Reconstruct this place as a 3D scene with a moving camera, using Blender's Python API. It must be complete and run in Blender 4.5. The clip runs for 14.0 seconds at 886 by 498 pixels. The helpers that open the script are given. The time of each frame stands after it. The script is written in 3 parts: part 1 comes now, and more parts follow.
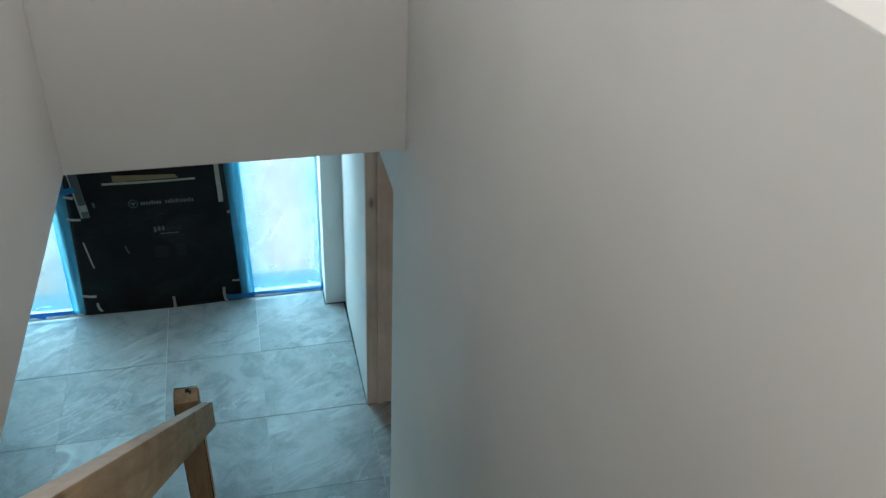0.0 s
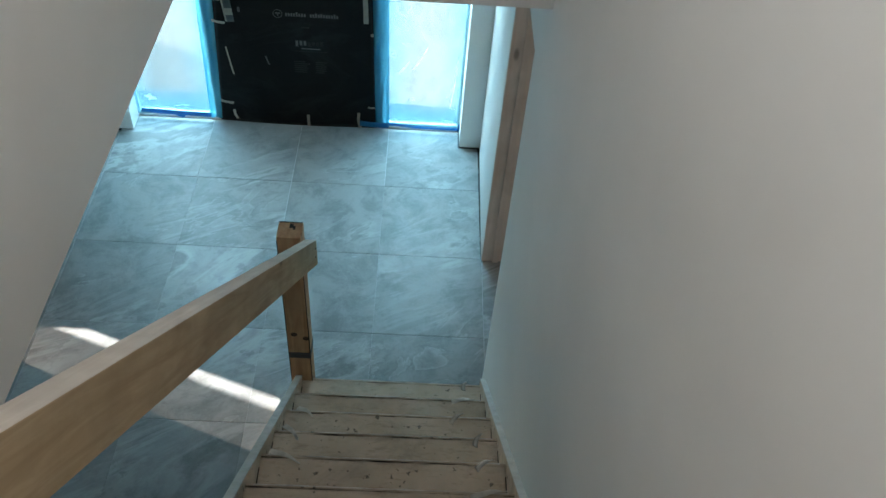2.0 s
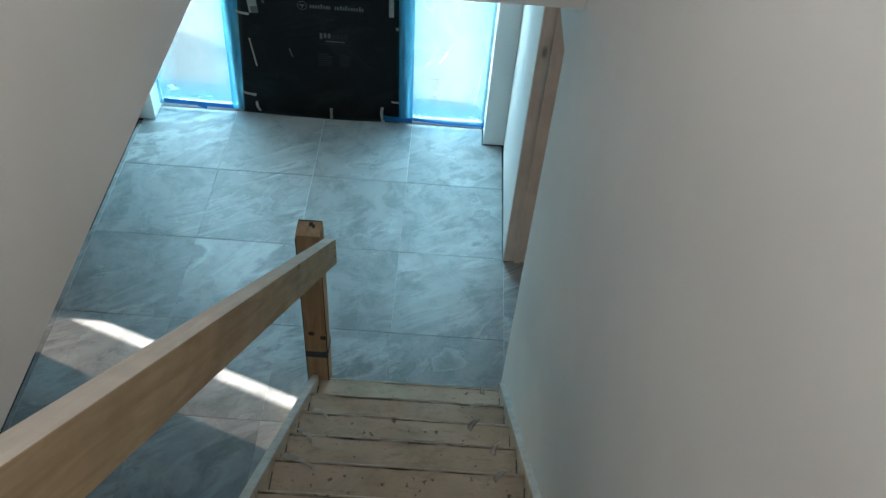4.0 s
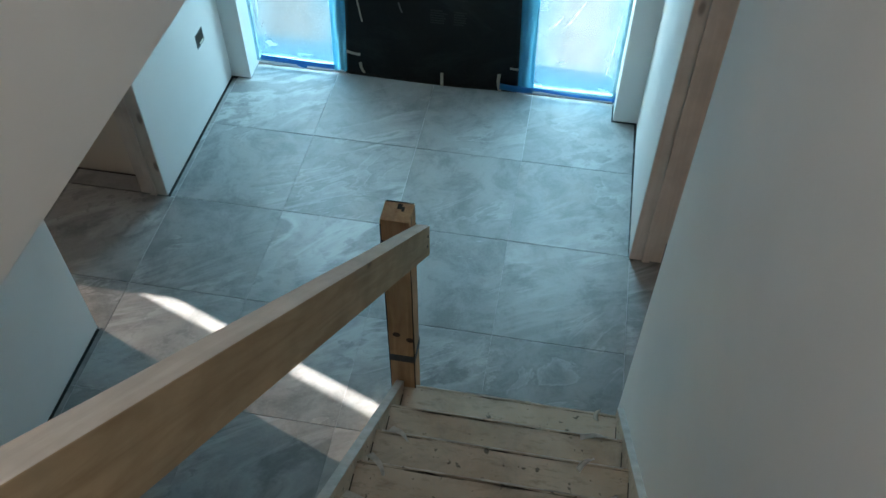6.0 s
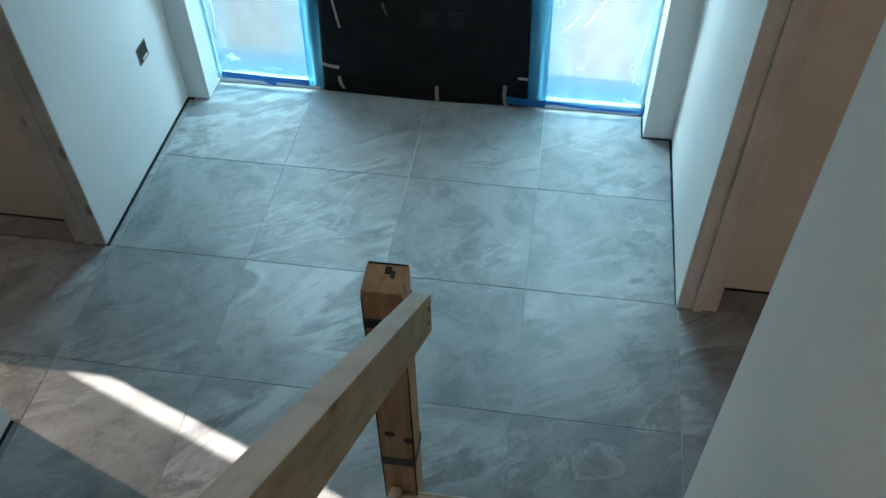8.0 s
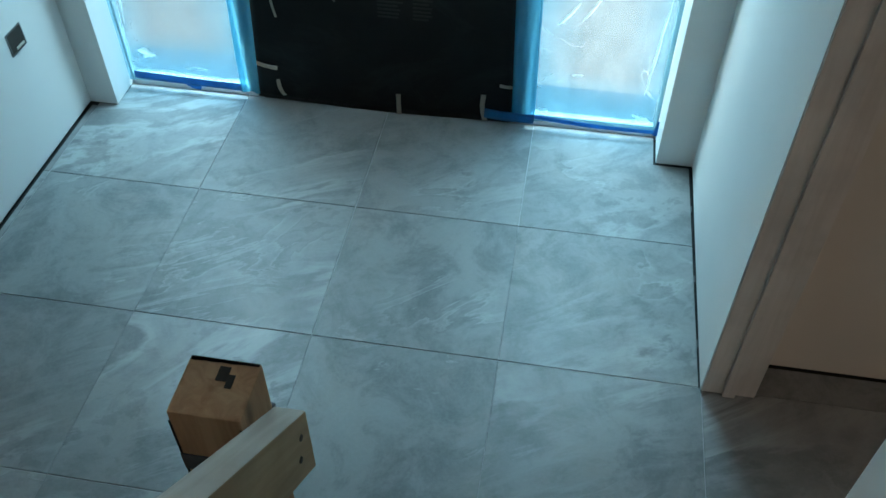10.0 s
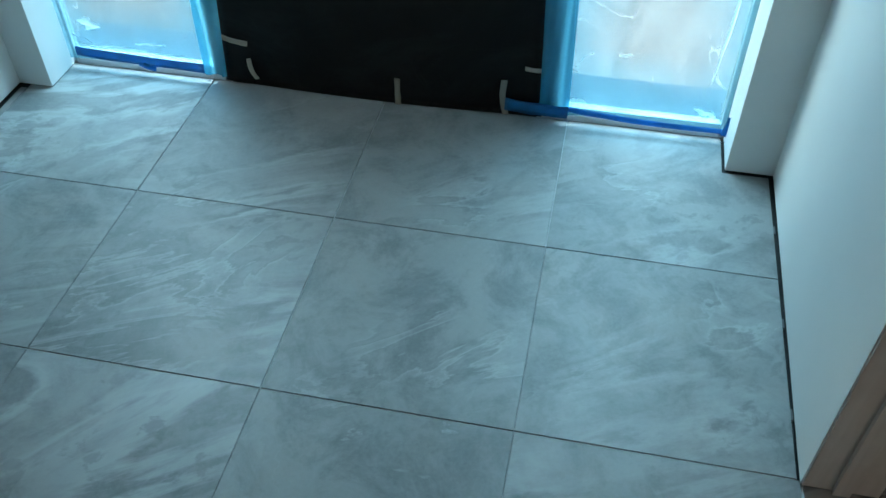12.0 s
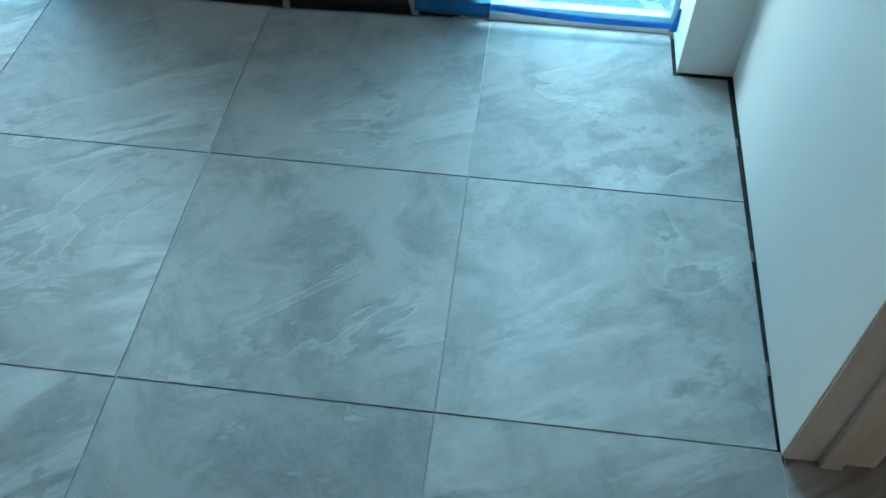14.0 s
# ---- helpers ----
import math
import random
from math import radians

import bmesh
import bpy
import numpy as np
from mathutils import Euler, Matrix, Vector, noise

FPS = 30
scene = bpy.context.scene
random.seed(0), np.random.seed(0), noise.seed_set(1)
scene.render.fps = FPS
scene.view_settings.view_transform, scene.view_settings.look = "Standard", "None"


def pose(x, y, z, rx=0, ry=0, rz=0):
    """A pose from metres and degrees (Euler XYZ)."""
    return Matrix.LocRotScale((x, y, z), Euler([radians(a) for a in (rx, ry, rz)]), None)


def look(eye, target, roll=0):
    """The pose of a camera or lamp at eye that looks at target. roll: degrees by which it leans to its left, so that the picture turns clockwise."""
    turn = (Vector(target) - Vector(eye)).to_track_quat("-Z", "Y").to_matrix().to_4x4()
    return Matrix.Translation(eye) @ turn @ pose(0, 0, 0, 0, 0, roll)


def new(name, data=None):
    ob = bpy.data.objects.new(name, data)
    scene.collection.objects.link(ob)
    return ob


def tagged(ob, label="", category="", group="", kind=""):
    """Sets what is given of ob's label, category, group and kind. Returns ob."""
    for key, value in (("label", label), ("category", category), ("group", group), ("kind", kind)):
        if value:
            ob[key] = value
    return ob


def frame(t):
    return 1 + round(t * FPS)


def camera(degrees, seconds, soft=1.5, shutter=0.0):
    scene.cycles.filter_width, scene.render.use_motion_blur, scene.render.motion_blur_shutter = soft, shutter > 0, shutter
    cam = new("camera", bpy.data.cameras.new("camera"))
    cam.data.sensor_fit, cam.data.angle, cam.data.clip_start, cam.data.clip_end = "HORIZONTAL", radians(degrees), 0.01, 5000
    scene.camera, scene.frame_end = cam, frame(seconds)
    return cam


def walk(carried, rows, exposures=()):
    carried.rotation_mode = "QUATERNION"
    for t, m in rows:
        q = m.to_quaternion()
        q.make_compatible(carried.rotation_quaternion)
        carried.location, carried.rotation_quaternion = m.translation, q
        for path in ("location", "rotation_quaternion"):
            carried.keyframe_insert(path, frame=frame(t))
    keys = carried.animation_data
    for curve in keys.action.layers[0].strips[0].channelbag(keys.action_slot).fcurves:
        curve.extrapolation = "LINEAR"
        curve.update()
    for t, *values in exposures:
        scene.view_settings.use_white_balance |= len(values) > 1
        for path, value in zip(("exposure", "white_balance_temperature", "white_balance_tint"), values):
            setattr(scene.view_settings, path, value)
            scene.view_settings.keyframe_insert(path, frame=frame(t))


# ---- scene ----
cam = camera(53.8, 14.0)
PATH = [
    (0, (-0.568, 3.556, 3.929), (-0.149, 5.144, 2.788), 2.85),
    (0.5, (-0.455, 3.727, 3.892), (-0.296, 5.263, 2.62), 4.06),
    (1, (-0.403, 3.83, 3.865), (-0.275, 5.262, 2.475), 6.1),
    (1.5, (-0.424, 3.858, 3.848), (-0.32, 5.256, 2.421), 5.45),
    (2, (-0.411, 3.869, 3.867), (-0.336, 5.243, 2.416), 5.06),
    (2.5, (-0.408, 3.868, 3.864), (-0.351, 5.24, 2.409), 4.52),
    (3, (-0.407, 3.891, 3.849), (-0.37, 5.262, 2.393), 4.58),
    (3.2, (-0.402, 3.893, 3.853), (-0.365, 5.264, 2.397), 4.85),
    (5.3, (-0.446, 4.258, 3.578), (-0.482, 5.589, 2.085), 3.92),
    (5.5, (-0.417, 4.319, 3.476), (-0.56, 5.643, 1.984), 1.21),
    (6, (-0.424, 4.464, 3.374), (-0.645, 5.755, 1.863), 0.35),
    (6.5, (-0.482, 4.599, 3.27), (-0.708, 5.976, 1.838), -0.7),
    (7, (-0.447, 4.786, 3.059), (-0.744, 6.209, 1.685), 0.22),
    (7.5, (-0.503, 4.943, 2.931), (-0.751, 6.309, 1.492), 0.0),
    (8, (-0.563, 5.125, 2.827), (-0.778, 6.446, 1.341), -1.05),
    (8.5, (-0.502, 5.312, 2.643), (-0.717, 6.692, 1.211), 1.52),
    (9, (-0.54, 5.491, 2.441), (-0.704, 6.878, 1.009), 0.55),
    (9.2, (-0.543, 5.556, 2.417), (-0.706, 6.908, 0.952), 0.09),
    (11.3, (-0.423, 6.163, 1.865), (-0.743, 7.56, 0.469), 1.91),
    (11.5, (-0.431, 6.206, 1.857), (-0.744, 7.604, 0.461), 1.81),
    (12, (-0.525, 6.335, 1.67), (-0.816, 7.734, 0.27), -0.23),
    (12.5, (-0.53, 6.44, 1.599), (-0.828, 7.785, 0.149), -0.05),
    (13, (-0.451, 6.571, 1.432), (-0.837, 7.927, 0.014), 4.12),
    (13.5, (-0.462, 6.639, 1.434), (-0.788, 7.971, -0.022), 4.24),
    (14, (-0.5, 6.679, 1.417), (-0.64, 7.949, -0.122), 0.78),
]
EXPOSURE = [(0.0, 2.62, 6500, 10), (3.2, 2.8, 6500, 10), (5.3, 2.72, 6650, 13), (6.5, 2.58, 6650, 13), (8.0, 2.64, 6850, 15), (9.2, 2.48, 6650, 12), (11.3, 2.32, 6500, 10), (12.5, 2.34, 6450, 10), (13.0, 2.28, 6800, 10), (13.6, 2.46, 6600, 10), (14.0, 2.63, 6450, 10)]
walk(cam, [(t, look(eye, target, roll)) for t, eye, target, roll in PATH], EXPOSURE)

# ---------------------------------------------------------------- world, sun, large lights
SUN_AZ, SUN_EL = 20.2, 21.4  # degrees: the sun stands left of the front of the house, low
world = bpy.data.worlds.new("world")
scene.world = world
world.use_nodes = True
wn = world.node_tree
sky = wn.nodes.new("ShaderNodeTexSky")
sky.sky_type = "NISHITA"
sky.sun_disc = False
sky.sun_elevation = radians(SUN_EL)
sky.sun_rotation = radians(-90 + SUN_AZ)
wn.links.new(sky.outputs[0], wn.nodes["Background"].inputs[0])
wn.nodes["Background"].inputs[1].default_value = 0.15


def lamp(name, kind, m, energy, colour, **fields):
    data = bpy.data.lights.new(name, kind)
    data.energy, data.color = energy, colour
    if "size" in fields:
        data.shape, data.size, data.size_y = "RECTANGLE", fields["size"], fields["size_y"]
    if "angle" in fields:
        data.angle = radians(fields["angle"])
    if "spread" in fields:
        data.spread = radians(fields["spread"])
    ob = new(name, data)
    ob.matrix_world = m
    return ob


az, el = radians(SUN_AZ), radians(SUN_EL)
sun_way = Vector((math.cos(az) * math.cos(el), -math.sin(az) * math.cos(el), -math.sin(el)))
lamp("sun", "SUN", look((-20, 20, 12), Vector((-20, 20, 12)) + sun_way), 5.0, (1.0, 0.95, 0.88), angle=0.5)
# sky in front of the house, seen by the hall through the side windows of the front door
lamp("sky_light_front", "AREA", look((-1.2, 9.9, 3.6), (-1.15, 8.5, 0.2)), 255.0, (0.46, 0.80, 0.98), size=4.4, size_y=1.6)
# the same sky in the bare upper parts of those windows, above the sheeting
for wx, to_x, power in ((-2.06, -1.60, 0.85), (-0.36, -0.50, 1.9)):
    lamp("sky_light_side_window", "AREA", look((wx, 8.735, 1.62), (to_x, 7.9, 0.2)), power, (0.47, 0.81, 0.98), size=0.46, size_y=0.72, spread=165)
# sunlit sheeting in the window on the sun's side
lamp("sunlit_sheeting", "AREA", look((-2.06, 8.64, 1.5), (-1.36, 8.22, 0.0)), 0.13, (1.0, 0.88, 0.66), size=0.46, size_y=0.5, spread=70)
# unseen lamps added to light the stairwell; no landing windows are built
lamp("sky_light_landing_back", "AREA", look((-0.4, 0.52, 3.95), (-0.4, 4.0, 3.6)), 2.7, (0.97, 0.96, 0.945), size=1.6, size_y=1.2)
lamp("sky_light_landing_side", "AREA", look((2.5, 4.6, 4.2), (0.0, 4.6, 3.8)), 16.0, (0.97, 0.96, 0.945), size=2.4, size_y=1.2)
lamp("sky_light_landing_side", "AREA", look((-3.2, 4.6, 4.2), (0.0, 4.6, 3.8)), 3.5, (0.97, 0.96, 0.945), size=2.4, size_y=1.2)
# added warm fill lamps in both side rooms; only the left has a window
lamp("sky_light_room_window", "AREA", look((-4.45, 7.45, 1.5), (-2.2, 6.55, 0.0)), 1.0, (1.0, 0.82, 0.66), size=0.8, size_y=1.0)
lamp("sky_light_room_window", "AREA", look((2.4, 4.6, 1.5), (0.6, 6.6, 0.6)), 2.8, (1.0, 0.87, 0.74), size=1.0, size_y=1.0)


# ---------------------------------------------------------------- materials
class Mat:
    """A node material with a Principled shader and short calls for what feeds it."""

    def __init__(self, name, rough=0.6, metal=0.0, spec=0.5):
        self.m = bpy.data.materials.new(name)
        self.m.use_nodes = True
        self.t = self.m.node_tree
        self.p = self.t.nodes["Principled BSDF"]
        self.p.inputs["Roughness"].default_value = rough
        self.p.inputs["Metallic"].default_value = metal
        self.p.inputs["Specular IOR Level"].default_value = spec

    def node(self, kind, **values):
        n = self.t.nodes.new("ShaderNode" + kind)
        for k, v in values.items():
            n.inputs[k].default_value = v
        return n

    def link(self, a, b):
        self.t.links.new(a, b)

    def coords(self, scale=(1, 1, 1), turn=(0, 0, 0), shuffle=0.0, which="Object"):
        tc = self.node("TexCoord")
        out = tc.outputs[which]
        if shuffle:
            info = self.node("ObjectInfo")
            mul = self.t.nodes.new("ShaderNodeVectorMath")
            mul.operation = "SCALE"
            mul.inputs[0].default_value = (7.3, 3.1, 5.7)
            self.link(info.outputs["Random"], mul.inputs["Scale"])
            grow = self.t.nodes.new("ShaderNodeVectorMath")
            grow.operation = "SCALE"
            grow.inputs["Scale"].default_value = shuffle
            self.link(mul.outputs[0], grow.inputs[0])
            add = self.t.nodes.new("ShaderNodeVectorMath")
            self.link(out, add.inputs[0])
            self.link(grow.outputs[0], add.inputs[1])
            out = add.outputs[0]
        if any(turn):
            rot = self.node("Mapping")
            rot.inputs["Rotation"].default_value = [radians(a) for a in turn]
            self.link(out, rot.inputs["Vector"])
            out = rot.outputs[0]
        mp = self.node("Mapping")
        mp.inputs["Scale"].default_value = scale
        self.link(out, mp.inputs["Vector"])
        return mp.outputs[0]

    def noise(self, vec, scale, detail=4.0, rough=0.55, warp=0.0):
        n = self.node("TexNoise", Scale=scale, Detail=detail, Roughness=rough, Distortion=warp)
        self.link(vec, n.inputs["Vector"])
        return n.outputs["Fac"]

    def ramp(self, fac, *stops):
        r = self.t.nodes.new("ShaderNodeValToRGB")
        e = r.color_ramp.elements
        while len(e) < len(stops):
            e.new(0.5)
        for el_, (pos, c) in zip(e, stops):
            el_.position = pos
            el_.color = (*c, 1) if len(c) == 3 else c
        self.link(fac, r.inputs[0])
        return r.outputs[0]

    def mix(self, fac, a, b, how="MIX"):
        n = self.t.nodes.new("ShaderNodeMix")
        n.data_type, n.blend_type = "RGBA", how
        for sock, v in ((n.inputs[0], fac), (n.inputs[6], a), (n.inputs[7], b)):
            if isinstance(v, bpy.types.NodeSocket):
                self.link(v, sock)
            else:
                sock.default_value = v if not isinstance(v, tuple) else (*v, 1)
        return n.outputs[2]

    def colour(self, out):
        if isinstance(out, tuple):
            self.p.inputs["Base Color"].default_value = (*out, 1)
        else:
            self.link(out, self.p.inputs["Base Color"])
        return self

    def roughness(self, fac, low, high):
        n = self.t.nodes.new("ShaderNodeMapRange")
        n.inputs["To Min"].default_value, n.inputs["To Max"].default_value = low, high
        self.link(fac, n.inputs["Value"])
        self.link(n.outputs[0], self.p.inputs["Roughness"])
        return self

    def bump(self, height, strength=0.2, distance=0.002):
        b = self.node("Bump", Strength=strength, Distance=distance)
        self.link(height, b.inputs["Height"])
        self.link(b.outputs[0], self.p.inputs["Normal"])
        return self


def grey(v):
    return (v, v, v)


def m_plaster(name, base, spread=0.04):
    m = Mat(name, rough=0.75, spec=0.3)
    v = m.coords()
    big, fine = m.noise(v, 1.3, 3), m.noise(v, 90, 3)
    lo = tuple(c * (1 - spread) for c in base)
    hi = tuple(min(1, c * (1 + spread)) for c in base)
    m.colour(m.ramp(big, (0.3, lo), (0.7, hi)))
    return m.bump(m.mix(0.35, m.noise(v, 9, 3), fine), 0.12, 0.003)


def m_wood(name, light, dark, turn=(0, 0, 0), along=0, knots=True, rough=0.7, scale=1.0):
    m = Mat(name, rough=rough, spec=0.3)
    s = [16.0 * scale] * 3
    s[along] = 1.1 * scale
    v = m.coords(tuple(s), turn)
    grain = m.noise(v, 2.2, 6, 0.6, 0.8)
    col = m.ramp(grain, (0.3, dark), (0.62, light))
    stain = m.noise(m.coords(), 6.0, 4)
    col = m.mix(m.ramp(stain, (0.42, grey(0.0)), (0.75, grey(0.45))), col, tuple(c * 0.62 for c in dark))
    if knots:
        k = [9.0] * 3
        k[along] = 3.6
        vo = m.node("TexVoronoi", Scale=1.0, Randomness=1.0)
        m.link(m.coords(tuple(k), turn), vo.inputs["Vector"])
        col = m.mix(m.ramp(vo.outputs["Distance"], (0.07, grey(0.85)), (0.16, grey(0.0))), col, tuple(c * 0.35 for c in dark))
    m.colour(col)
    return m.bump(grain, 0.35, 0.0015)


def m_tile():
    m = Mat("slate_effect_porcelain", rough=0.42, spec=0.5)
    turn = (0, 0, -27)
    flat = m.coords((1, 1, 1), turn, shuffle=3.0)
    drawn = m.coords((0.62, 2.2, 1), turn, shuffle=3.0)
    cloud = m.noise(flat, 1.5, 6, 0.55, 0.4)
    grain = m.noise(flat, 85, 4, 0.7)
    col = m.ramp(cloud, (0.30, (0.168, 0.175, 0.178)), (0.5, (0.222, 0.227, 0.227)), (0.70, (0.268, 0.27, 0.267)))
    warm = m.noise(flat, 2.6, 4, 0.6, 0.5)
    col = m.mix(m.ramp(warm, (0.46, grey(0.0)), (0.68, grey(0.6))), col, (0.255, 0.23, 0.212))
    mottle = m.noise(flat, 5.0, 9, 0.70, 0.5)
    col = m.mix(m.ramp(mottle, (0.37, grey(0.85)), (0.53, grey(0.0))), col, (0.122, 0.129, 0.134))
    col = m.mix(m.ramp(mottle, (0.52, grey(0.0)), (0.72, grey(0.30))), col, (0.34, 0.342, 0.34))
    # pale flow bands: a crisp, ragged front and a long soft tail
    band = m.noise(drawn, 1.15, 8, 0.60, 0.6)
    place = m.noise(flat, 1.15, 2, 0.5)
    zone = m.ramp(place, (0.47, grey(0.0)), (0.62, grey(1.0)))
    front = m.ramp(band, (0.475, grey(0.0)), (0.51, grey(0.68)), (0.56, grey(0.18)), (0.60, grey(0.34)), (0.66, grey(0.0)))
    col = m.mix(m.mix(1.0, front, zone, "MULTIPLY"), col, (0.46, 0.465, 0.46))
    second = m.ramp(band, (0.38, grey(0.0)), (0.41, grey(0.36)), (0.45, grey(0.0)))
    col = m.mix(m.mix(1.0, second, zone, "MULTIPLY"), col, (0.44, 0.445, 0.44))
    dark_tail = m.ramp(band, (0.43, grey(0.0)), (0.465, grey(0.40)), (0.485, grey(0.0)))
    col = m.mix(m.mix(1.0, dark_tail, zone, "MULTIPLY"), col, (0.13, 0.138, 0.142))
    # broken crests beside the bands
    ridge = m.noise(m.coords((0.9, 2.0, 1), turn, shuffle=3.5), 2.1, 8, 0.60, 1.2)
    crest = m.ramp(ridge, (0.492, grey(0.0)), (0.508, grey(0.55)), (0.525, grey(0.22)), (0.58, grey(0.0)))
    tight = m.ramp(m.noise(flat, 1.9, 2, 0.5), (0.54, grey(0.0)), (0.64, grey(0.9)))
    col = m.mix(m.mix(1.0, crest, tight, "MULTIPLY"), col, (0.44, 0.445, 0.44))
    under = m.ramp(ridge, (0.455, grey(0.0)), (0.485, grey(0.4)), (0.493, grey(0.0)))
    col = m.mix(m.mix(1.0, under, tight, "MULTIPLY"), col, (0.125, 0.132, 0.137))
    # a few pale hair veins
    vein = m.noise(m.coords((1.0, 1.7, 1), (0, 0, -60), shuffle=4.0), 1.6, 4, 0.55, 1.6)
    hair = m.ramp(vein, (0.494, grey(0.0)), (0.5, grey(0.5)), (0.506, grey(0.0)))
    some = m.ramp(m.noise(flat, 2.3, 2, 0.5), (0.56, grey(0.0)), (0.66, grey(0.22)))
    col = m.mix(m.mix(1.0, hair, some, "MULTIPLY"), col, (0.48, 0.48, 0.47))
    # small darker worn hollows, in clusters
    pit = m.noise(m.coords((1, 1.35, 1), turn, shuffle=3.0), 13.0, 6, 0.62, 0.4)
    few = m.ramp(m.noise(flat, 2.1, 3, 0.5), (0.48, grey(0.0)), (0.62, grey(0.8)))
    col = m.mix(m.mix(1.0, m.ramp(pit, (0.54, grey(0.0)), (0.61, grey(0.7))), few, "MULTIPLY"), col, (0.12, 0.127, 0.13))
    col = m.mix(m.ramp(grain, (0.4, grey(0.0)), (0.8, grey(0.18))), col, (0.40, 0.40, 0.39))
    # building dust, and no two tiles quite alike
    dust = m.noise(m.coords(shuffle=5.0), 1.6, 5, 0.65)
    col = m.mix(m.ramp(dust, (0.5, grey(0.0)), (0.8, grey(0.20))), col, (0.38, 0.37, 0.35))
    info = m.node("ObjectInfo")
    col = m.mix(m.ramp(info.outputs["Random"], (0.0, grey(0.0)), (1.0, grey(0.25))), col, (0.17, 0.177, 0.18))
    m.colour(col)
    m.roughness(dust, 0.36, 0.52)
    return m.bump(m.mix(0.5, mottle, grain), 0.14, 0.003)


M_WALL = m_plaster("white_emulsion_on_plaster", (0.77, 0.77, 0.755)).m
M_CEIL = m_plaster("white_ceiling_paint", (0.8, 0.8, 0.79)).m
M_PINK = m_plaster("bare_pink_plaster", (0.66, 0.595, 0.525), 0.08).m
M_TRIMWHITE = m_plaster("white_gloss_trim", (0.8, 0.8, 0.79), 0.03).m
M_TILE = m_tile().m
mm = Mat("grey_tile_grout", 0.9)
mm.colour(mm.ramp(mm.noise(mm.coords(), 30, 4), (0.3, grey(0.34)), (0.7, grey(0.46))))
M_GROUT = mm.m
# near-black bed: the shade in the shallow wall gaps put into its colour
mm = Mat("gap_shade_bed", 0.95)
mm.colour(mm.ramp(mm.noise(mm.coords(), 25, 4), (0.3, grey(0.012)), (0.7, grey(0.035))))
M_BED = mm.m
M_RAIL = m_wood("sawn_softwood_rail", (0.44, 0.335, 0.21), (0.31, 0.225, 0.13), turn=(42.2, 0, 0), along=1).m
# paler, greyer rail top: light from above, with dust, put into the colour
M_RAIL_TOP = m_wood("dusty_lit_softwood_top", (0.68, 0.63, 0.57), (0.55, 0.49, 0.43), turn=(42.2, 0, 0), along=1, knots=False).m
M_POST = m_wood("sawn_softwood_post", (0.58, 0.36, 0.205), (0.40, 0.215, 0.11), along=2).m
M_LINING = m_wood("primed_pine_lining", (0.66, 0.60, 0.555), (0.575, 0.515, 0.47), along=2).m


def m_tread():
    m = Mat("dusty_stair_board", 0.85, spec=0.2)
    v = m.coords()
    big, mid, fine = m.noise(v, 5, 5), m.noise(m.coords((1, 3, 1)), 14, 5, 0.65), m.noise(v, 120, 3)
    col = m.ramp(big, (0.3, (0.51, 0.385, 0.28)), (0.7, (0.675, 0.54, 0.425)))
    col = m.mix(m.ramp(mid, (0.54, grey(0.0)), (0.72, grey(0.6))), col, (0.32, 0.225, 0.155))
    grime = m.noise(m.coords((1, 1.6, 1)), 3.2, 6, 0.7, 0.6)
    col = m.mix(m.ramp(grime, (0.50, grey(0.0)), (0.68, grey(0.55))), col, (0.30, 0.24, 0.19))
    spots = m.noise(v, 34, 3, 0.5)
    col = m.mix(m.ramp(spots, (0.67, grey(0.0)), (0.705, grey(0.75))), col, (0.06, 0.05, 0.042))
    col = m.mix(m.ramp(fine, (0.4, grey(0.0)), (0.8, grey(0.3))), col, (0.50, 0.46, 0.40))
    m.colour(col)
    return m.bump(mid, 0.2, 0.002)


M_TREAD = m_tread().m
mm = Mat("worn_dirty_edge", 0.85, spec=0.2)
mm.colour(mm.ramp(mm.noise(mm.coords((1, 4, 1)), 11, 4, 0.7), (0.42, (0.09, 0.07, 0.055)), (0.58, (0.42, 0.34, 0.25))))
M_EDGE = mm.m
mm = Mat("scuffed_white_primer", 0.7)
mm.colour(mm.ramp(mm.noise(mm.coords((1, 1, 1)), 16, 5, 0.7), (0.35, (0.46, 0.44, 0.41)), (0.65, (0.60, 0.585, 0.56))))
M_CAP = mm.m


def plain(name, base, rough=0.5, metal=0.0, spread=0.12, scale=20, spec=0.5):
    m = Mat(name, rough, metal, spec)
    m.colour(m.ramp(m.noise(m.coords(), scale, 4), (0.3, tuple(c * (1 - spread) for c in base)), (0.7, tuple(min(1, c * (1 + spread)) for c in base))))
    return m.m


def m_black():
    m = Mat("black_fluted_plastic_board", 0.38, spec=0.35)
    v = m.coords()
    big = m.noise(v, 3.0, 5, 0.65, 0.7)
    scuff = m.noise(m.coords((6, 1, 1), (0, 35, 0)), 5.0, 5, 0.7)
    col = m.ramp(big, (0.35, (0.008, 0.0095, 0.0105)), (0.75, (0.019, 0.0215, 0.0225)))
    smear = m.noise(m.coords((1, 1, 1.6)), 2.2, 6, 0.72, 0.8)
    col = m.mix(m.ramp(smear, (0.52, grey(0.0)), (0.72, grey(0.6))), col, (0.04, 0.048, 0.05))
    col = m.mix(m.ramp(scuff, (0.64, grey(0.0)), (0.8, grey(0.4))), col, (0.06, 0.065, 0.065))
    m.colour(col)
    m.roughness(big, 0.3, 0.55)
    w = m.node("TexWave", Scale=60.0)
    m.link(v, w.inputs["Vector"])
    return m.bump(m.mix(0.8, w.outputs["Fac"], big), 0.1, 0.001)


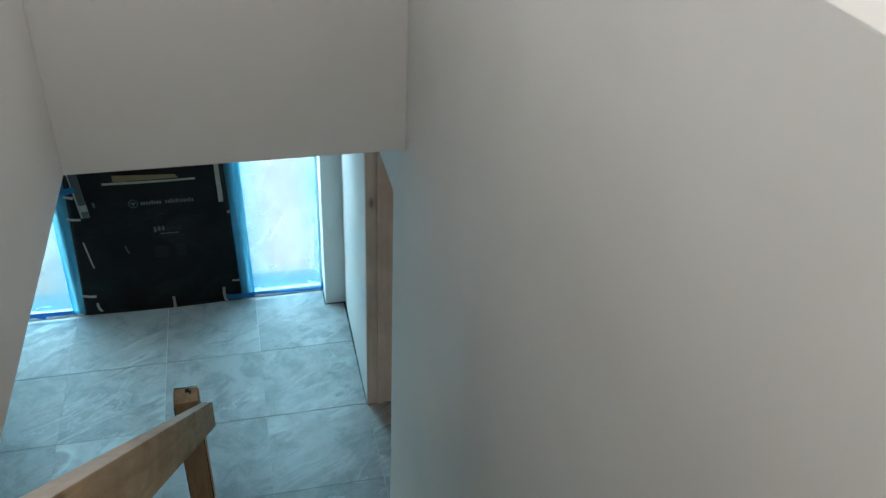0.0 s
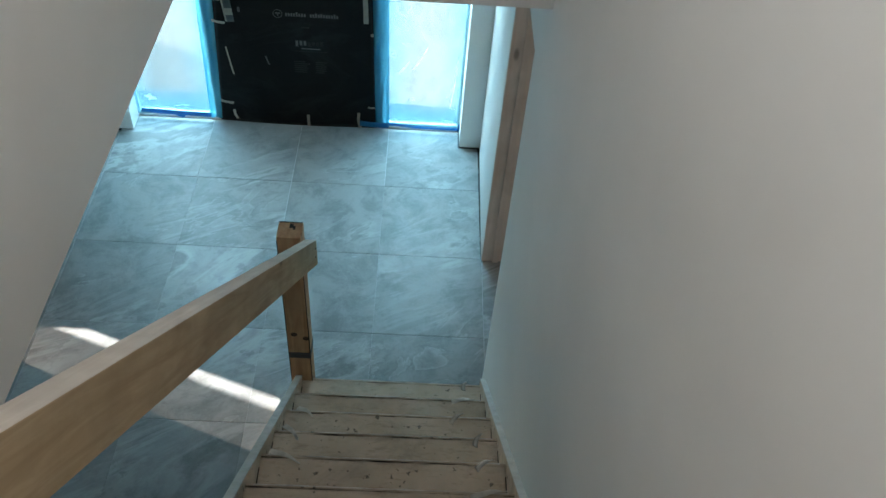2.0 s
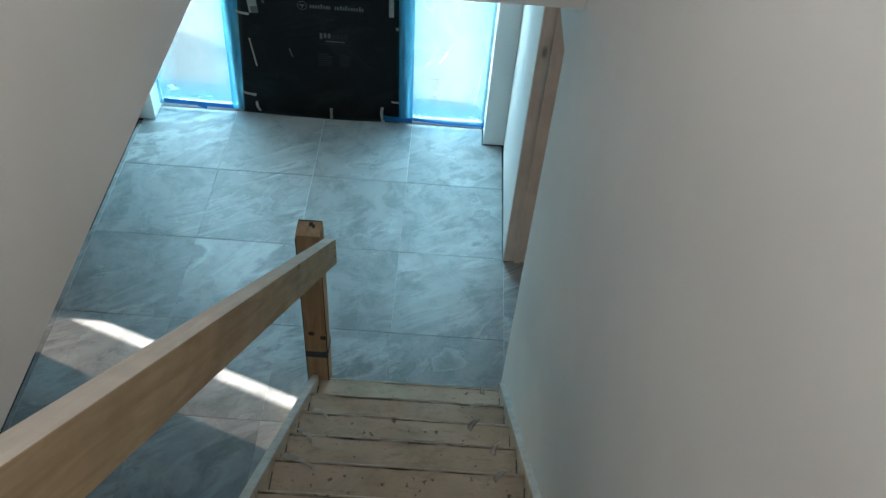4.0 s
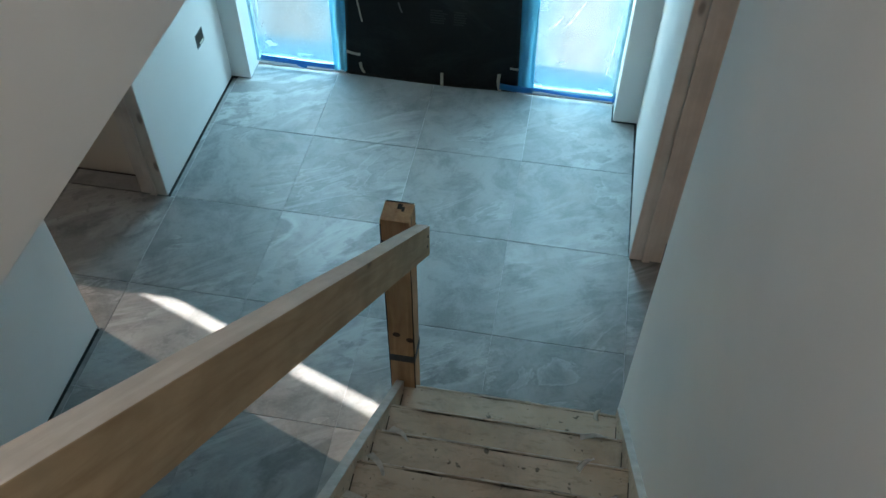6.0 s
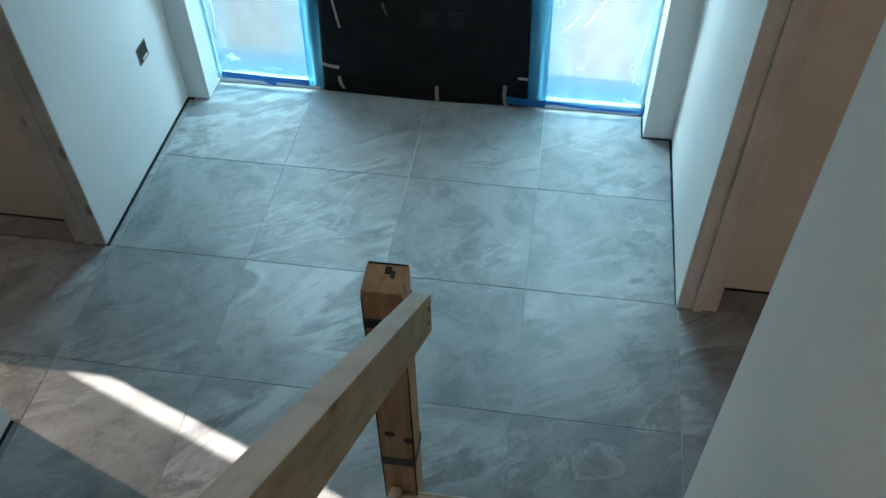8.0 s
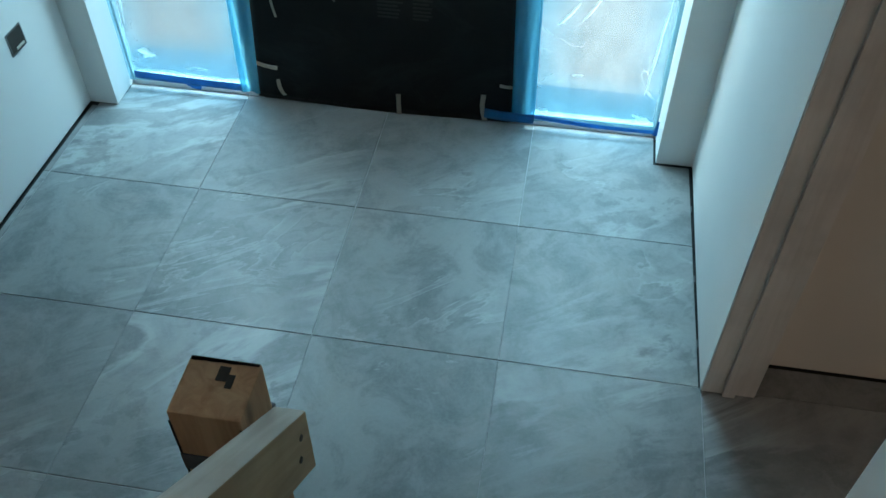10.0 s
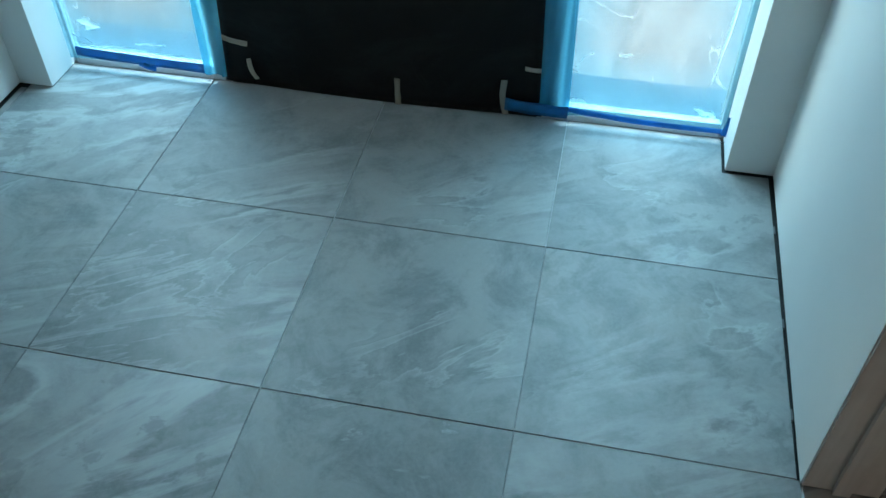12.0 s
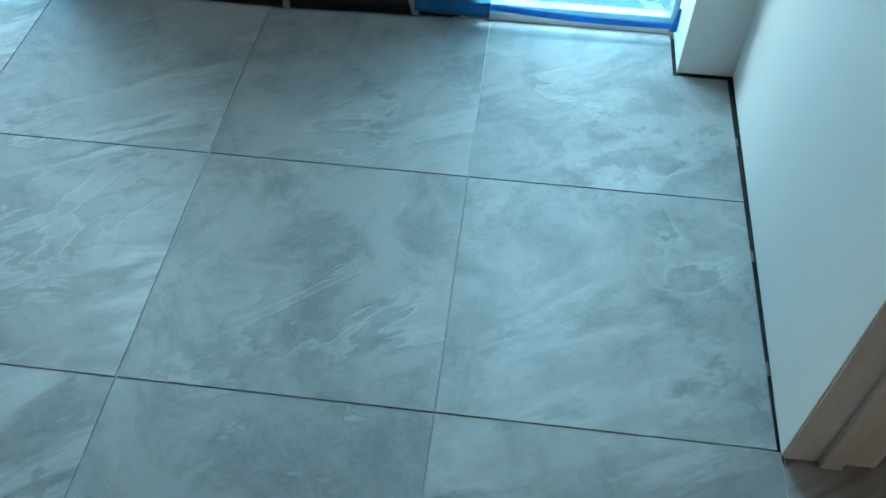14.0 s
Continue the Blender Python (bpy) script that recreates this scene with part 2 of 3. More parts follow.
M_BLACK = m_black().m
M_PRINT = plain("grey_print_on_board", (0.16, 0.165, 0.165), 0.6)
M_PRINT_FAINT = plain("faint_print_on_board", (0.032, 0.034, 0.034), 0.6)
M_MASK = plain("cream_masking_tape", (0.55, 0.52, 0.44), 0.7)
M_GREYTAPE = plain("grey_cloth_tape", (0.13, 0.135, 0.14), 0.45)
M_CARD = plain("brown_cardboard", (0.34, 0.24, 0.12), 0.85)
M_BLUETAPE = plain("dark_blue_tape", (0.022, 0.21, 0.48), 0.4, spread=0.25, scale=14)
M_UPVC = plain("white_frame_plastic", (0.8, 0.81, 0.82), 0.3, spread=0.03)
M_STEEL = plain("galvanised_steel", (0.22, 0.22, 0.22), 0.5, 0.8)
M_BAND = plain("dark_grey_old_tape", (0.055, 0.055, 0.06), 0.6, spread=0.3, scale=40)
M_KNOT = plain("dark_brown_knot", (0.075, 0.036, 0.018), 0.7, spread=0.4, scale=60)
M_DARK = plain("dark_stain_and_shade", (0.03, 0.024, 0.018), 0.7)
M_PAPER = plain("curled_grey_tape_scrap", (0.74, 0.68, 0.62), 0.8, spread=0.3)
M_BRICK_OUT = plain("pale_outside_render", (0.5, 0.47, 0.43), 0.9)


def m_sheer(name, tint, milk, clear, hem=None):
    """Thin plastic: part see-through, part milky."""
    m = Mat(name, 0.3)
    v = m.coords((1, 1, 0.45))
    fold = m.noise(v, 7.0, 5, 0.6, 1.2)
    nt = m.t
    tr = m.node("BsdfTransparent")
    see = m.mix(m.ramp(fold, (0.3, grey(0.0)), (0.7, grey(1.0))), tint, tuple(min(1, c * 1.15) for c in tint))
    m.link(see, tr.inputs["Color"])
    tl = m.node("BsdfTranslucent")
    tl.inputs["Color"].default_value = (*milk, 1)
    if hem:  # folded double along the sides and the foot, where it shows bluer
        sep = m.node("SeparateXYZ")
        m.link(m.coords(which="Generated"), sep.inputs[0])
        wob = m.noise(m.coords((1, 1, 0.5)), 5.0, 4, 0.6)
        side = nt.nodes.new("ShaderNodeMath")
        side.operation = "PINGPONG"
        side.inputs[1].default_value = 0.5
        m.link(sep.outputs[0], side.inputs[0])
        add = nt.nodes.new("ShaderNodeMath")
        add.operation = "MULTIPLY_ADD"
        add.inputs[1].default_value = 0.22
        m.link(wob, add.inputs[0])
        m.link(side.outputs[0], add.inputs[2])
        by_side = m.ramp(add.outputs[0], (0.10, grey(1.0)), (0.26, grey(0.35)), (0.46, grey(0.0)))
        foot = nt.nodes.new("ShaderNodeMath")
        foot.operation = "MULTIPLY_ADD"
        foot.inputs[1].default_value = 0.06
        m.link(wob, foot.inputs[0])
        m.link(sep.outputs[2], foot.inputs[2])
        by_foot = m.ramp(foot.outputs[0], (0.07, grey(0.9)), (0.15, grey(0.0)))
        # crease highlights, put into the milky colour as thin pale lines
        crease = m.noise(m.coords((1, 1, 0.7), (0, 38, 0)), 3.2, 4, 0.55, 1.8)
        line = m.ramp(crease, (0.485, grey(0.0)), (0.5, grey(0.22)), (0.506, grey(0.0)))
        spare = m.ramp(m.noise(m.coords(), 4.0, 2, 0.5), (0.5, grey(0.0)), (0.6, grey(1.0)))
        base = m.mix(m.mix(1.0, by_side, by_foot, "SCREEN"), milk, hem)
        m.link(m.mix(m.mix(1.0, line, spare, "MULTIPLY"), base, (0.9, 0.92, 0.93)), tl.inputs["Color"])
        m.link(m.mix(m.mix(1.0, by_side, by_foot, "SCREEN"), see, (0.48, 0.82, 0.97)), tr.inputs["Color"])
    gl = m.node("BsdfGlossy", Roughness=0.25)
    b = m.node("Bump", Strength=0.6, Distance=0.01)
    m.link(fold, b.inputs["Height"])
    m.link(b.outputs[0], gl.inputs["Normal"])
    a1 = m.node("MixShader")
    mr = nt.nodes.new("ShaderNodeMapRange")
    mr.inputs["From Min"].default_value, mr.inputs["From Max"].default_value = 0.35, 0.65
    mr.inputs["To Min"].default_value, mr.inputs["To Max"].default_value = clear * 1.2, clear * 0.8
    m.link(fold, mr.inputs["Value"])
    m.link(mr.outputs[0], a1.inputs[0])
    m.link(tl.outputs[0], a1.inputs[1])
    m.link(tr.outputs[0], a1.inputs[2])
    a2 = m.node("MixShader")
    a2.inputs[0].default_value = 0.05
    m.link(a1.outputs[0], a2.inputs[1])
    m.link(gl.outputs[0], a2.inputs[2])
    m.link(a2.outputs[0], nt.nodes["Material Output"].inputs["Surface"])
    return m.m


M_FILM = m_sheer("clear_blue_polythene", (0.80, 0.94, 0.95), (0.075, 0.088, 0.09), 0.42, (0.06, 0.17, 0.21))
M_BLUEFILM = m_sheer("pale_blue_protective_film", (0.20, 0.64, 0.90), (0.11, 0.44, 0.58), 0.35)
mm = Mat("window_glass", 0.02)
through_glass, sheen = mm.node("BsdfTransparent"), mm.node("BsdfGlossy", Roughness=0.02)
through_glass.inputs["Color"].default_value = (0.93, 0.96, 0.95, 1)
both = mm.node("MixShader")
both.inputs[0].default_value = 0.05
mm.link(through_glass.outputs[0], both.inputs[1])
mm.link(sheen.outputs[0], both.inputs[2])
mm.link(both.outputs[0], mm.t.nodes["Material Output"].inputs["Surface"])
M_GLASS = mm.m


# ---------------------------------------------------------------- mesh helpers
def box_into(bm, x0, y0, z0, x1, y1, z1, bevel=0.0):
    made = bmesh.ops.create_cube(bm, size=1.0)["verts"]
    for v in made:
        v.co = Vector((x0 + (v.co.x + 0.5) * (x1 - x0), y0 + (v.co.y + 0.5) * (y1 - y0), z0 + (v.co.z + 0.5) * (z1 - z0)))
    if bevel:
        edges = list({e for v in made for e in v.link_edges})
        bmesh.ops.bevel(bm, geom=edges, offset=bevel, segments=2, affect="EDGES", profile=0.6)


def box(x0, y0, z0, x1, y1, z1, bevel=0.0):
    bm = bmesh.new()
    box_into(bm, x0, y0, z0, x1, y1, z1, bevel)
    return bm


def profile(points, axis, lo, hi, bevel=0.0):
    """A prism: points are pairs in the two other axes, drawn from lo to hi along axis."""
    bm = bmesh.new()

    def place(a, b, c):
        return {"x": (c, a, b), "y": (a, c, b), "z": (a, b, c)}[axis]

    low = [bm.verts.new(place(a, b, lo)) for a, b in points]
    high = [bm.verts.new(place(a, b, hi)) for a, b in points]
    n = len(points)
    bm.faces.new(low)
    bm.faces.new(high[::-1])
    for i in range(n):
        bm.faces.new((low[i], high[i], high[(i + 1) % n], low[(i + 1) % n]))
    bmesh.ops.recalc_face_normals(bm, faces=bm.faces)
    if bevel:
        bmesh.ops.bevel(bm, geom=bm.edges[:], offset=bevel, segments=2, affect="EDGES", profile=0.6)
    return bm


def sheet(nu, nv, fn, thick=0.002):
    """A thin curved sheet: fn(u, v) gives its place; closed with a back."""
    bm = bmesh.new()
    front = [[bm.verts.new(fn(i / nu, j / nv)) for j in range(nv + 1)] for i in range(nu + 1)]
    for i in range(nu):
        for j in range(nv):
            bm.faces.new((front[i][j], front[i + 1][j], front[i + 1][j + 1], front[i][j + 1]))
    if thick:
        bmesh.ops.solidify(bm, geom=bm.faces[:], thickness=thick)
    bmesh.ops.recalc_face_normals(bm, faces=bm.faces)
    return bm


def mesh_of(name, bm, material, smooth=False):
    me = bpy.data.meshes.new(name)
    bm.to_mesh(me)
    bm.free()
    me.materials.append(material)
    if smooth:
        for p in me.polygons:
            p.use_smooth = True
    return me


def thing(name, bm, material, label, category, kind="", group="", smooth=False):
    return tagged(new(name, mesh_of(name, bm, material, smooth)), label, category, group, kind)


def part(name, bm, material, parent, label="", smooth=False):
    ob = new(name, mesh_of(name, bm, material, smooth))
    ob.parent = parent
    ob.matrix_parent_inverse = parent.matrix_world.inverted()
    return tagged(ob, label)


def holder(name, place, label, category, group="", kind=""):
    ob = new(name)
    ob.location = place
    bpy.context.view_layer.update()
    return tagged(ob, label, category, group, kind)


# ---------------------------------------------------------------- the plan
XR, XRS, XL = 0.03, 0.004, -2.44       # faces: hall wall right, stair wall right, hall wall left
Y_FRONT = 8.66                          # plane of the front door
CEIL, UP, CAP, TOP = 2.4, 2.64, 3.654, 5.0
RIGHT_A, RIGHT_B, HEAD = 6.565, 7.450, 2.07   # doorway on the right
LEFT_A, LEFT_B = 6.573, 7.46                   # doorway on the left
WELL_Y, WELL_X = 6.325, -1.172          # edges of the stair opening in the upper floor
STEP_Y, GOING, RISE, STEPS = 6.405, 0.2257, 0.203, 13
GAP = 0.004


def structure(name, bm, material, label, category):
    return thing(name, bm, material, label, category, "structure")


# ---- outside ground and house shell
structure("ground", box(-300, -300, -0.4, 300, 300, -0.16), plain("dusty_gravel_outside", (0.165, 0.135, 0.128), 0.9, scale=3), "dusty grey gravel ground outside the house", "ground")

# ---- hall walls
structure("wall_right_front", profile([(XR - 0.010, RIGHT_B), (XR + 0.13, RIGHT_B), (XR + 0.13, 8.66), (XR, 8.66)], "z", GAP, CEIL, 0.002), M_WALL, "white painted plaster hall wall with a gap at the floor", "wall")
structure("wall_right_over_door", box(XRS + 0.004, RIGHT_A, HEAD, XR + 0.13, RIGHT_B - 0.001, CEIL), M_WALL, "white painted wall above the doorway", "wall")
structure("wall_right_stair", box(XRS, 0.3, GAP, XR + 0.13, RIGHT_A, CAP, 0.003), M_WALL, "tall white painted stair wall with a soft sheen", "wall")
structure("wall_right_stair_front", box(XRS, RIGHT_A + 0.0, CEIL, XR + 0.13, 8.9, CAP), M_WALL, "white painted upper stair wall", "wall")
structure("wall_left_front", box(XL - 0.13, LEFT_B, GAP, XL, 8.66, CEIL, 0.002), M_WALL, "white painted hall wall with a dark gap at the floor", "wall")
structure("wall_left_rear", box(XL - 0.13, 2.0, GAP, XL, LEFT_A, CEIL, 0.002), M_WALL, "white painted hall wall beside the doorway", "wall")
structure("wall_left_over_door", box(XL - 0.13, LEFT_A + 0.001, HEAD, XL - 0.002, LEFT_B - 0.001, CEIL), M_WALL, "white painted wall above the doorway", "wall")
structure("wall_hall_back", box(XL - 0.13, 1.9, -0.02, XR + 0.13, 2.0, CEIL), M_WALL, "white painted wall at the back of the hall", "wall")
# nibs beside the front door
structure("wall_nib_right", box(-0.111, 8.497, GAP, XR, Y_FRONT + 0.02, CEIL, 0.002), M_WALL, "white painted nib beside the front door", "wall")
structure("wall_nib_left", box(XL, 8.506, GAP, -2.319, Y_FRONT + 0.02, CEIL, 0.002), M_WALL, "white painted nib beside the front door", "wall")
# front wall: outside skin with one wide opening
structure("wall_front_left", box(-2.9, 8.68, -0.16, -2.45, 8.70, 5.2), M_BRICK_OUT, "pale rendered outside wall", "wall")
structure("wall_front_right", box(-0.13, 8.68, -0.16, 2.7, 8.70, 5.2), M_BRICK_OUT, "pale rendered outside wall", "wall")
structure("wall_front_over", box(-2.45, 8.68, 2.12, -0.13, 8.70, 5.2), M_BRICK_OUT, "pale rendered wall over the front door", "wall")
structure("wall_front_lining", box(-2.319, 8.62, 2.12, -0.111, 8.68, CEIL), M_WALL, "white plaster over the front door", "wall")

# ---- upper floor: slab with the stair opening, bulkheads, landing
slab = bmesh.new()
box_into(slab, XL - 0.3, WELL_Y + 0.1, CEIL, XRS, 8.68, UP)
box_into(slab, XL - 0.3, 0.3, CEIL, WELL_X - 0.1, WELL_Y + 0.1, UP)
structure("ceiling", slab, M_CEIL, "white painted hall ceiling", "ceiling")
structure("wall_bulkhead_front", box(WELL_X, WELL_Y, CEIL, XRS, WELL_Y + 0.1, CAP + 0.3, 0.002), M_WALL, "white painted bulkhead over the foot of the stairs", "wall")
structure("wall_bulkhead_left", box(WELL_X - 0.1, 1.6, CEIL, WELL_X, WELL_Y + 0.1, CAP, 0.002), M_WALL, "white painted bulkhead beside the stairs", "wall")
structure("floor_landing", box(WELL_X - 0.0, 0.3, CEIL, XRS, 3.66, UP - 0.022), M_TREAD, "dusty boarded upper landing", "floor")
structure("floor_landing_side", box(XR + 0.13, 0.3, CEIL, 2.6, 8.68, UP - 0.01), M_TREAD, "dusty boarded upper landing", "floor")
structure("ceiling_landing", box(-3.4, 0.3, TOP, 2.7, 8.9, TOP + 0.1), M_CEIL, "white painted upper ceiling", "ceiling")
structure("wall_landing_back", box(-3.4, 0.2, -0.2, 2.7, 0.3, 5.1), M_WALL, "white painted landing wall", "wall")
structure("wall_landing_side", box(2.6, 0.3, -0.2, 2.7, 8.68, TOP), M_WALL, "white painted landing wall", "wall")
structure("wall_landing_left", box(-3.4, 0.3, UP, -3.3, 8.68, TOP), M_WALL, "white painted landing wall", "wall")
structure("wall_landing_front", box(-3.3, 8.58, UP, 2.6, 8.68, TOP), M_WALL, "white painted landing wall", "wall")

# ---- room beyond the doorway on the right: bare plaster
structure("wall_room_right_front", box(XR + 0.13, 7.58, 0.006, 2.6, 7.68, CEIL), M_PINK, "bare pink plaster room wall", "wall")
structure("wall_room_right_back", box(XR + 0.13, 3.0, 0.006, 2.6, 3.1, CEIL), M_PINK, "bare pink plaster room wall", "wall")
structure("wall_room_right_side", box(2.5, 3.1, 0.006, 2.6, 7.58, CEIL), M_PINK, "bare pink plaster room wall", "wall")

# ---- room beyond the doorway on the left, with the sunny window
WIN_A, WIN_B, SILL, WHEAD = -6.15, -4.295, 0.9, 2.1
YW = 7.594
structure("wall_room_left_front", box(WIN_B, YW, -0.16, XL - 0.13, YW + 0.3, 2.6), M_PINK, "bare pink plaster room wall", "wall")
structure("wall_room_left_far", box(-7.1, YW, -0.16, WIN_A, YW + 0.3, 2.6), M_PINK, "bare pink plaster room wall", "wall")
structure("wall_room_left_sill", box(WIN_A, YW, -0.16, WIN_B, YW + 0.3, SILL), M_PINK, "bare plaster wall below the window", "wall")
# unseen box added to cut the sun off the stair string's top
structure("wall_room_left_blind_box", box(-5.28, YW, 1.9, WIN_B, YW + 0.3, WHEAD), M_PINK, "unseen plaster box added to trim the sun at the window", "wall")
structure("wall_room_left_lintel", box(WIN_A, YW, WHEAD, WIN_B, YW + 0.3, 2.6), M_PINK, "bare plaster wall over the window", "wall")
structure("wall_room_left_side", box(-7.1, 2.9, -0.16, -7.0, YW, 2.6), M_PINK, "bare pink plaster room wall", "wall")
structure("wall_room_left_back", box(-7.0, 2.9, -0.16, XL - 0.13, 3.0, 2.6), M_PINK, "bare pink plaster room wall", "wall")
structure("ceiling_room_left", box(-7.1, 2.9, CEIL + 0.002, XL - 0.3, YW, 2.7), M_CEIL, "white painted room ceiling", "ceiling")
structure("wall_porch_side", box(-2.9, YW + 0.3, -0.16, XL - 0.13, 8.68, 5.2), M_BRICK_OUT, "pale rendered outside wall", "wall")

# grey polythene over most of that window; the rest is open glass
mm = Mat("smoky_polythene", 0.5)
veil = mm.node("BsdfTransparent")
veil.inputs["Color"].default_value = (0.30, 0.27, 0.245, 1)
mm.link(veil.outputs[0], mm.t.nodes["Material Output"].inputs["Surface"])
thing("window_polythene", box(WIN_A, YW + 0.294, SILL, -5.28, YW + 0.296, WHEAD), mm.m, "smoky grey polythene sheet fixed over a window", "polythene")


# ---- door linings
def lining(name, x0, x1, ya, yb):
    """Boards that line a doorway: their faces lie 4 mm inside the wall ends."""
    ob = holder(name, ((x0 + x1) / 2, yb, 0), "primed pine door lining with knots, no door hung", "door lining", kind="structure")
    part("jamb", box(x0, yb - 0.004, 0.004, x1, yb + 0.02, HEAD - 0.004, 0.001), M_LINING, ob)
    part("jamb", box(x0, ya - 0.02, 0.004, x1, ya + 0.004, HEAD - 0.004, 0.001), M_LINING, ob)
    part("head", box(x0, ya + 0.004, HEAD - 0.004, x1, yb - 0.004, HEAD + 0.02, 0.001), M_LINING, ob)
    xm = (x0 + x1) / 2
    part("stop", box(xm - 0.018, yb - 0.016, 0.004, xm + 0.018, yb - 0.004, HEAD - 0.004, 0.001), M_LINING, ob)
    return ob


lining("door_1_lining", XR - 0.006, XR + 0.150, RIGHT_A, RIGHT_B)
lining("door_2_lining", XL - 0.150, XL - 0.004, LEFT_A, LEFT_B)


# ---------------------------------------------------------------- staircase
def ragged(x0, x1, y, z, wide, seed, lift=0.0):
    """A torn strip across a tread: its width wanders and fades out in places."""
    def fn(u, v):
        x = x0 + u * (x1 - x0)
        w = wide * max(0.06, 0.45 + 0.9 * noise.noise(Vector((x * 9.0, seed * 1.7, 0.3))) + 0.35 * noise.noise(Vector((x * 37.0, seed, 2.0))))
        return Vector((x, y + (v - 0.5) * w, z + lift * abs(noise.noise(Vector((x * 6.0, seed, 5.0)))) * v))
    return sheet(70, 1, fn, 0.0005)


def staircase():
    ob = holder("staircase", (-0.48, STEP_Y, 0), "dusty unfinished board staircase with white strings", "staircase")
    x0, x1 = -0.915, -0.024
    for n in range(1, STEPS):
        y, z = STEP_Y - (n - 1) * GOING, n * RISE
        part("tread", box(x0, y - GOING - 0.02, z - 0.022, x1, y, z, 0.004), M_TREAD, ob)
        part("nosing_edge", ragged(x0 + 0.002, x1 - 0.002, y - 0.013, z + 0.0006, 0.008, n), M_EDGE, ob, "dark dirt behind the worn tread edge")
        part("nosing_tape", ragged(x0 + 0.02, x1 - 0.02, y - 0.004, z + 0.0014, 0.008, n + 40, 0.004), M_PAPER, ob, "torn pale tape along the tread edge")
        for xa, xb in ((x0 - 0.0005, x0 + 0.0025), (x1 - 0.0025, x1 + 0.0005)):
            part("wedge_gap", box(xa, y - 0.024, z - 0.13, xb, y - 0.010, z - 0.024), M_DARK, ob, "dark gap at the string")
            part("wedge_gap", box(xa, y - GOING * 0.75, z - 0.002, xb, y - GOING * 0.25, z + 0.004), M_DARK, ob, "dark gap at the string")
        part("riser", box(x0, y - 0.034, z - RISE + (0.001 if n > 1 else -0.004), x1, y - 0.02, z - 0.0225), M_TREAD, ob)
    y, z = STEP_Y - (STEPS - 1) * GOING, STEPS * RISE
    part("riser", box(x0, y - 0.034, z - RISE + 0.001, x1, y - 0.02, z - 0.0225), M_TREAD, ob)
    part("nosing", box(x0, 3.655, z - 0.022, x1, y, z, 0.004), M_TREAD, ob)
    slope = RISE / GOING

    def string(xa, xb, lift, y_end, foot):
        def top(y_):
            return RISE + (STEP_Y - y_) * slope + lift
        y_up = 3.62
        pts = [(y_end, foot), (y_end, top(y_end)), (y_up, top(y_up)), (y_up, top(y_up) - 0.34), (y_end - 0.28, foot)]
        return profile(pts, "x", xa, xb, 0.003)

    def cap(xa, xb, lift, y_end):
        y_up = 3.62
        za, zb = (RISE + (STEP_Y - v) * slope + lift for v in (y_end, y_up))
        return profile([(y_end, za + 0.001), (y_end, za + 0.009), (y_up, zb + 0.009), (y_up, zb + 0.001)], "x", xa, xb, 0.0015)

    part("string", string(-0.946, x0 - 0.001, 0.020, 6.388, 0.002), M_TREAD, ob, "dusty board outer string")
    part("string_cap", cap(-0.947, x0 - 0.0005, 0.020, 6.387), M_CAP, ob, "scuffed white cap on the string")
    part("string", string(x1 + 0.001, XRS - 0.001, 0.026, 6.44, 0.002), M_TREAD, ob, "dusty board wall string")
    part("string_cap", cap(x1 + 0.0005, XRS - 0.001, 0.026, 6.441), M_CAP, ob, "scuffed white cap on the string")
    return ob


staircase()


def newel():
    ob = holder("newel_post", (-0.918, 6.44, 0), "rough sawn square newel post with knots", "post")
    part("shaft", box(-0.970, 6.388, 0.0, -0.867, 6.484, 1.229, 0.004), M_POST, ob)
    for z0, z1, tag in ((0.392, 0.435, "dark band of old tape"), (1.085, 1.125, "dark band of old tape")):
        part("band", box(-0.972, 6.386, z0, -0.865, 6.4905, z1, 0.001), M_BAND, ob, tag)
    notch = box(-0.922, 6.446, 1.2292, -0.906, 6.470, 1.2308, 0.0007)
    box_into(notch, -0.906, 6.436, 1.2292, -0.896, 6.458, 1.2308, 0.0007)
    part("bolt_hole", notch, M_DARK, ob, "dark ragged notch in the end grain")

    def rim(u, v):
        x = -0.968 + u * 0.099
        return Vector((x, 6.482 - v * (0.005 + 0.004 * noise.noise(Vector((x * 40, 0.7, 0)))), 1.2296))
    part("rim", sheet(20, 1, rim, 0.0006), M_DARK, ob, "dark worn back edge of the top")
    for ex in (-0.9708, -0.8702):
        def wane(u, v, ex=ex):
            z = 0.01 + v * 1.2
            w = 0.004 + 0.003 * noise.noise(Vector((ex * 20, 0.3, z * 5)))
            return Vector((ex + u * w, 6.3868, z))
        part("wane_edge", sheet(1, 40, wane, 0.0006), M_DARK, ob, "dark waney edge")
    for px, pz in ((-0.936, 0.575), (-0.882, 0.548), (-0.93, 0.99)):
        bm = bmesh.new()
        bmesh.ops.create_circle(bm, cap_ends=True, segments=10, radius=0.016, matrix=pose(px, 6.3872, pz, 90))
        part("knot", bm, M_KNOT, ob, "dark brown knot")
    return ob


newel()


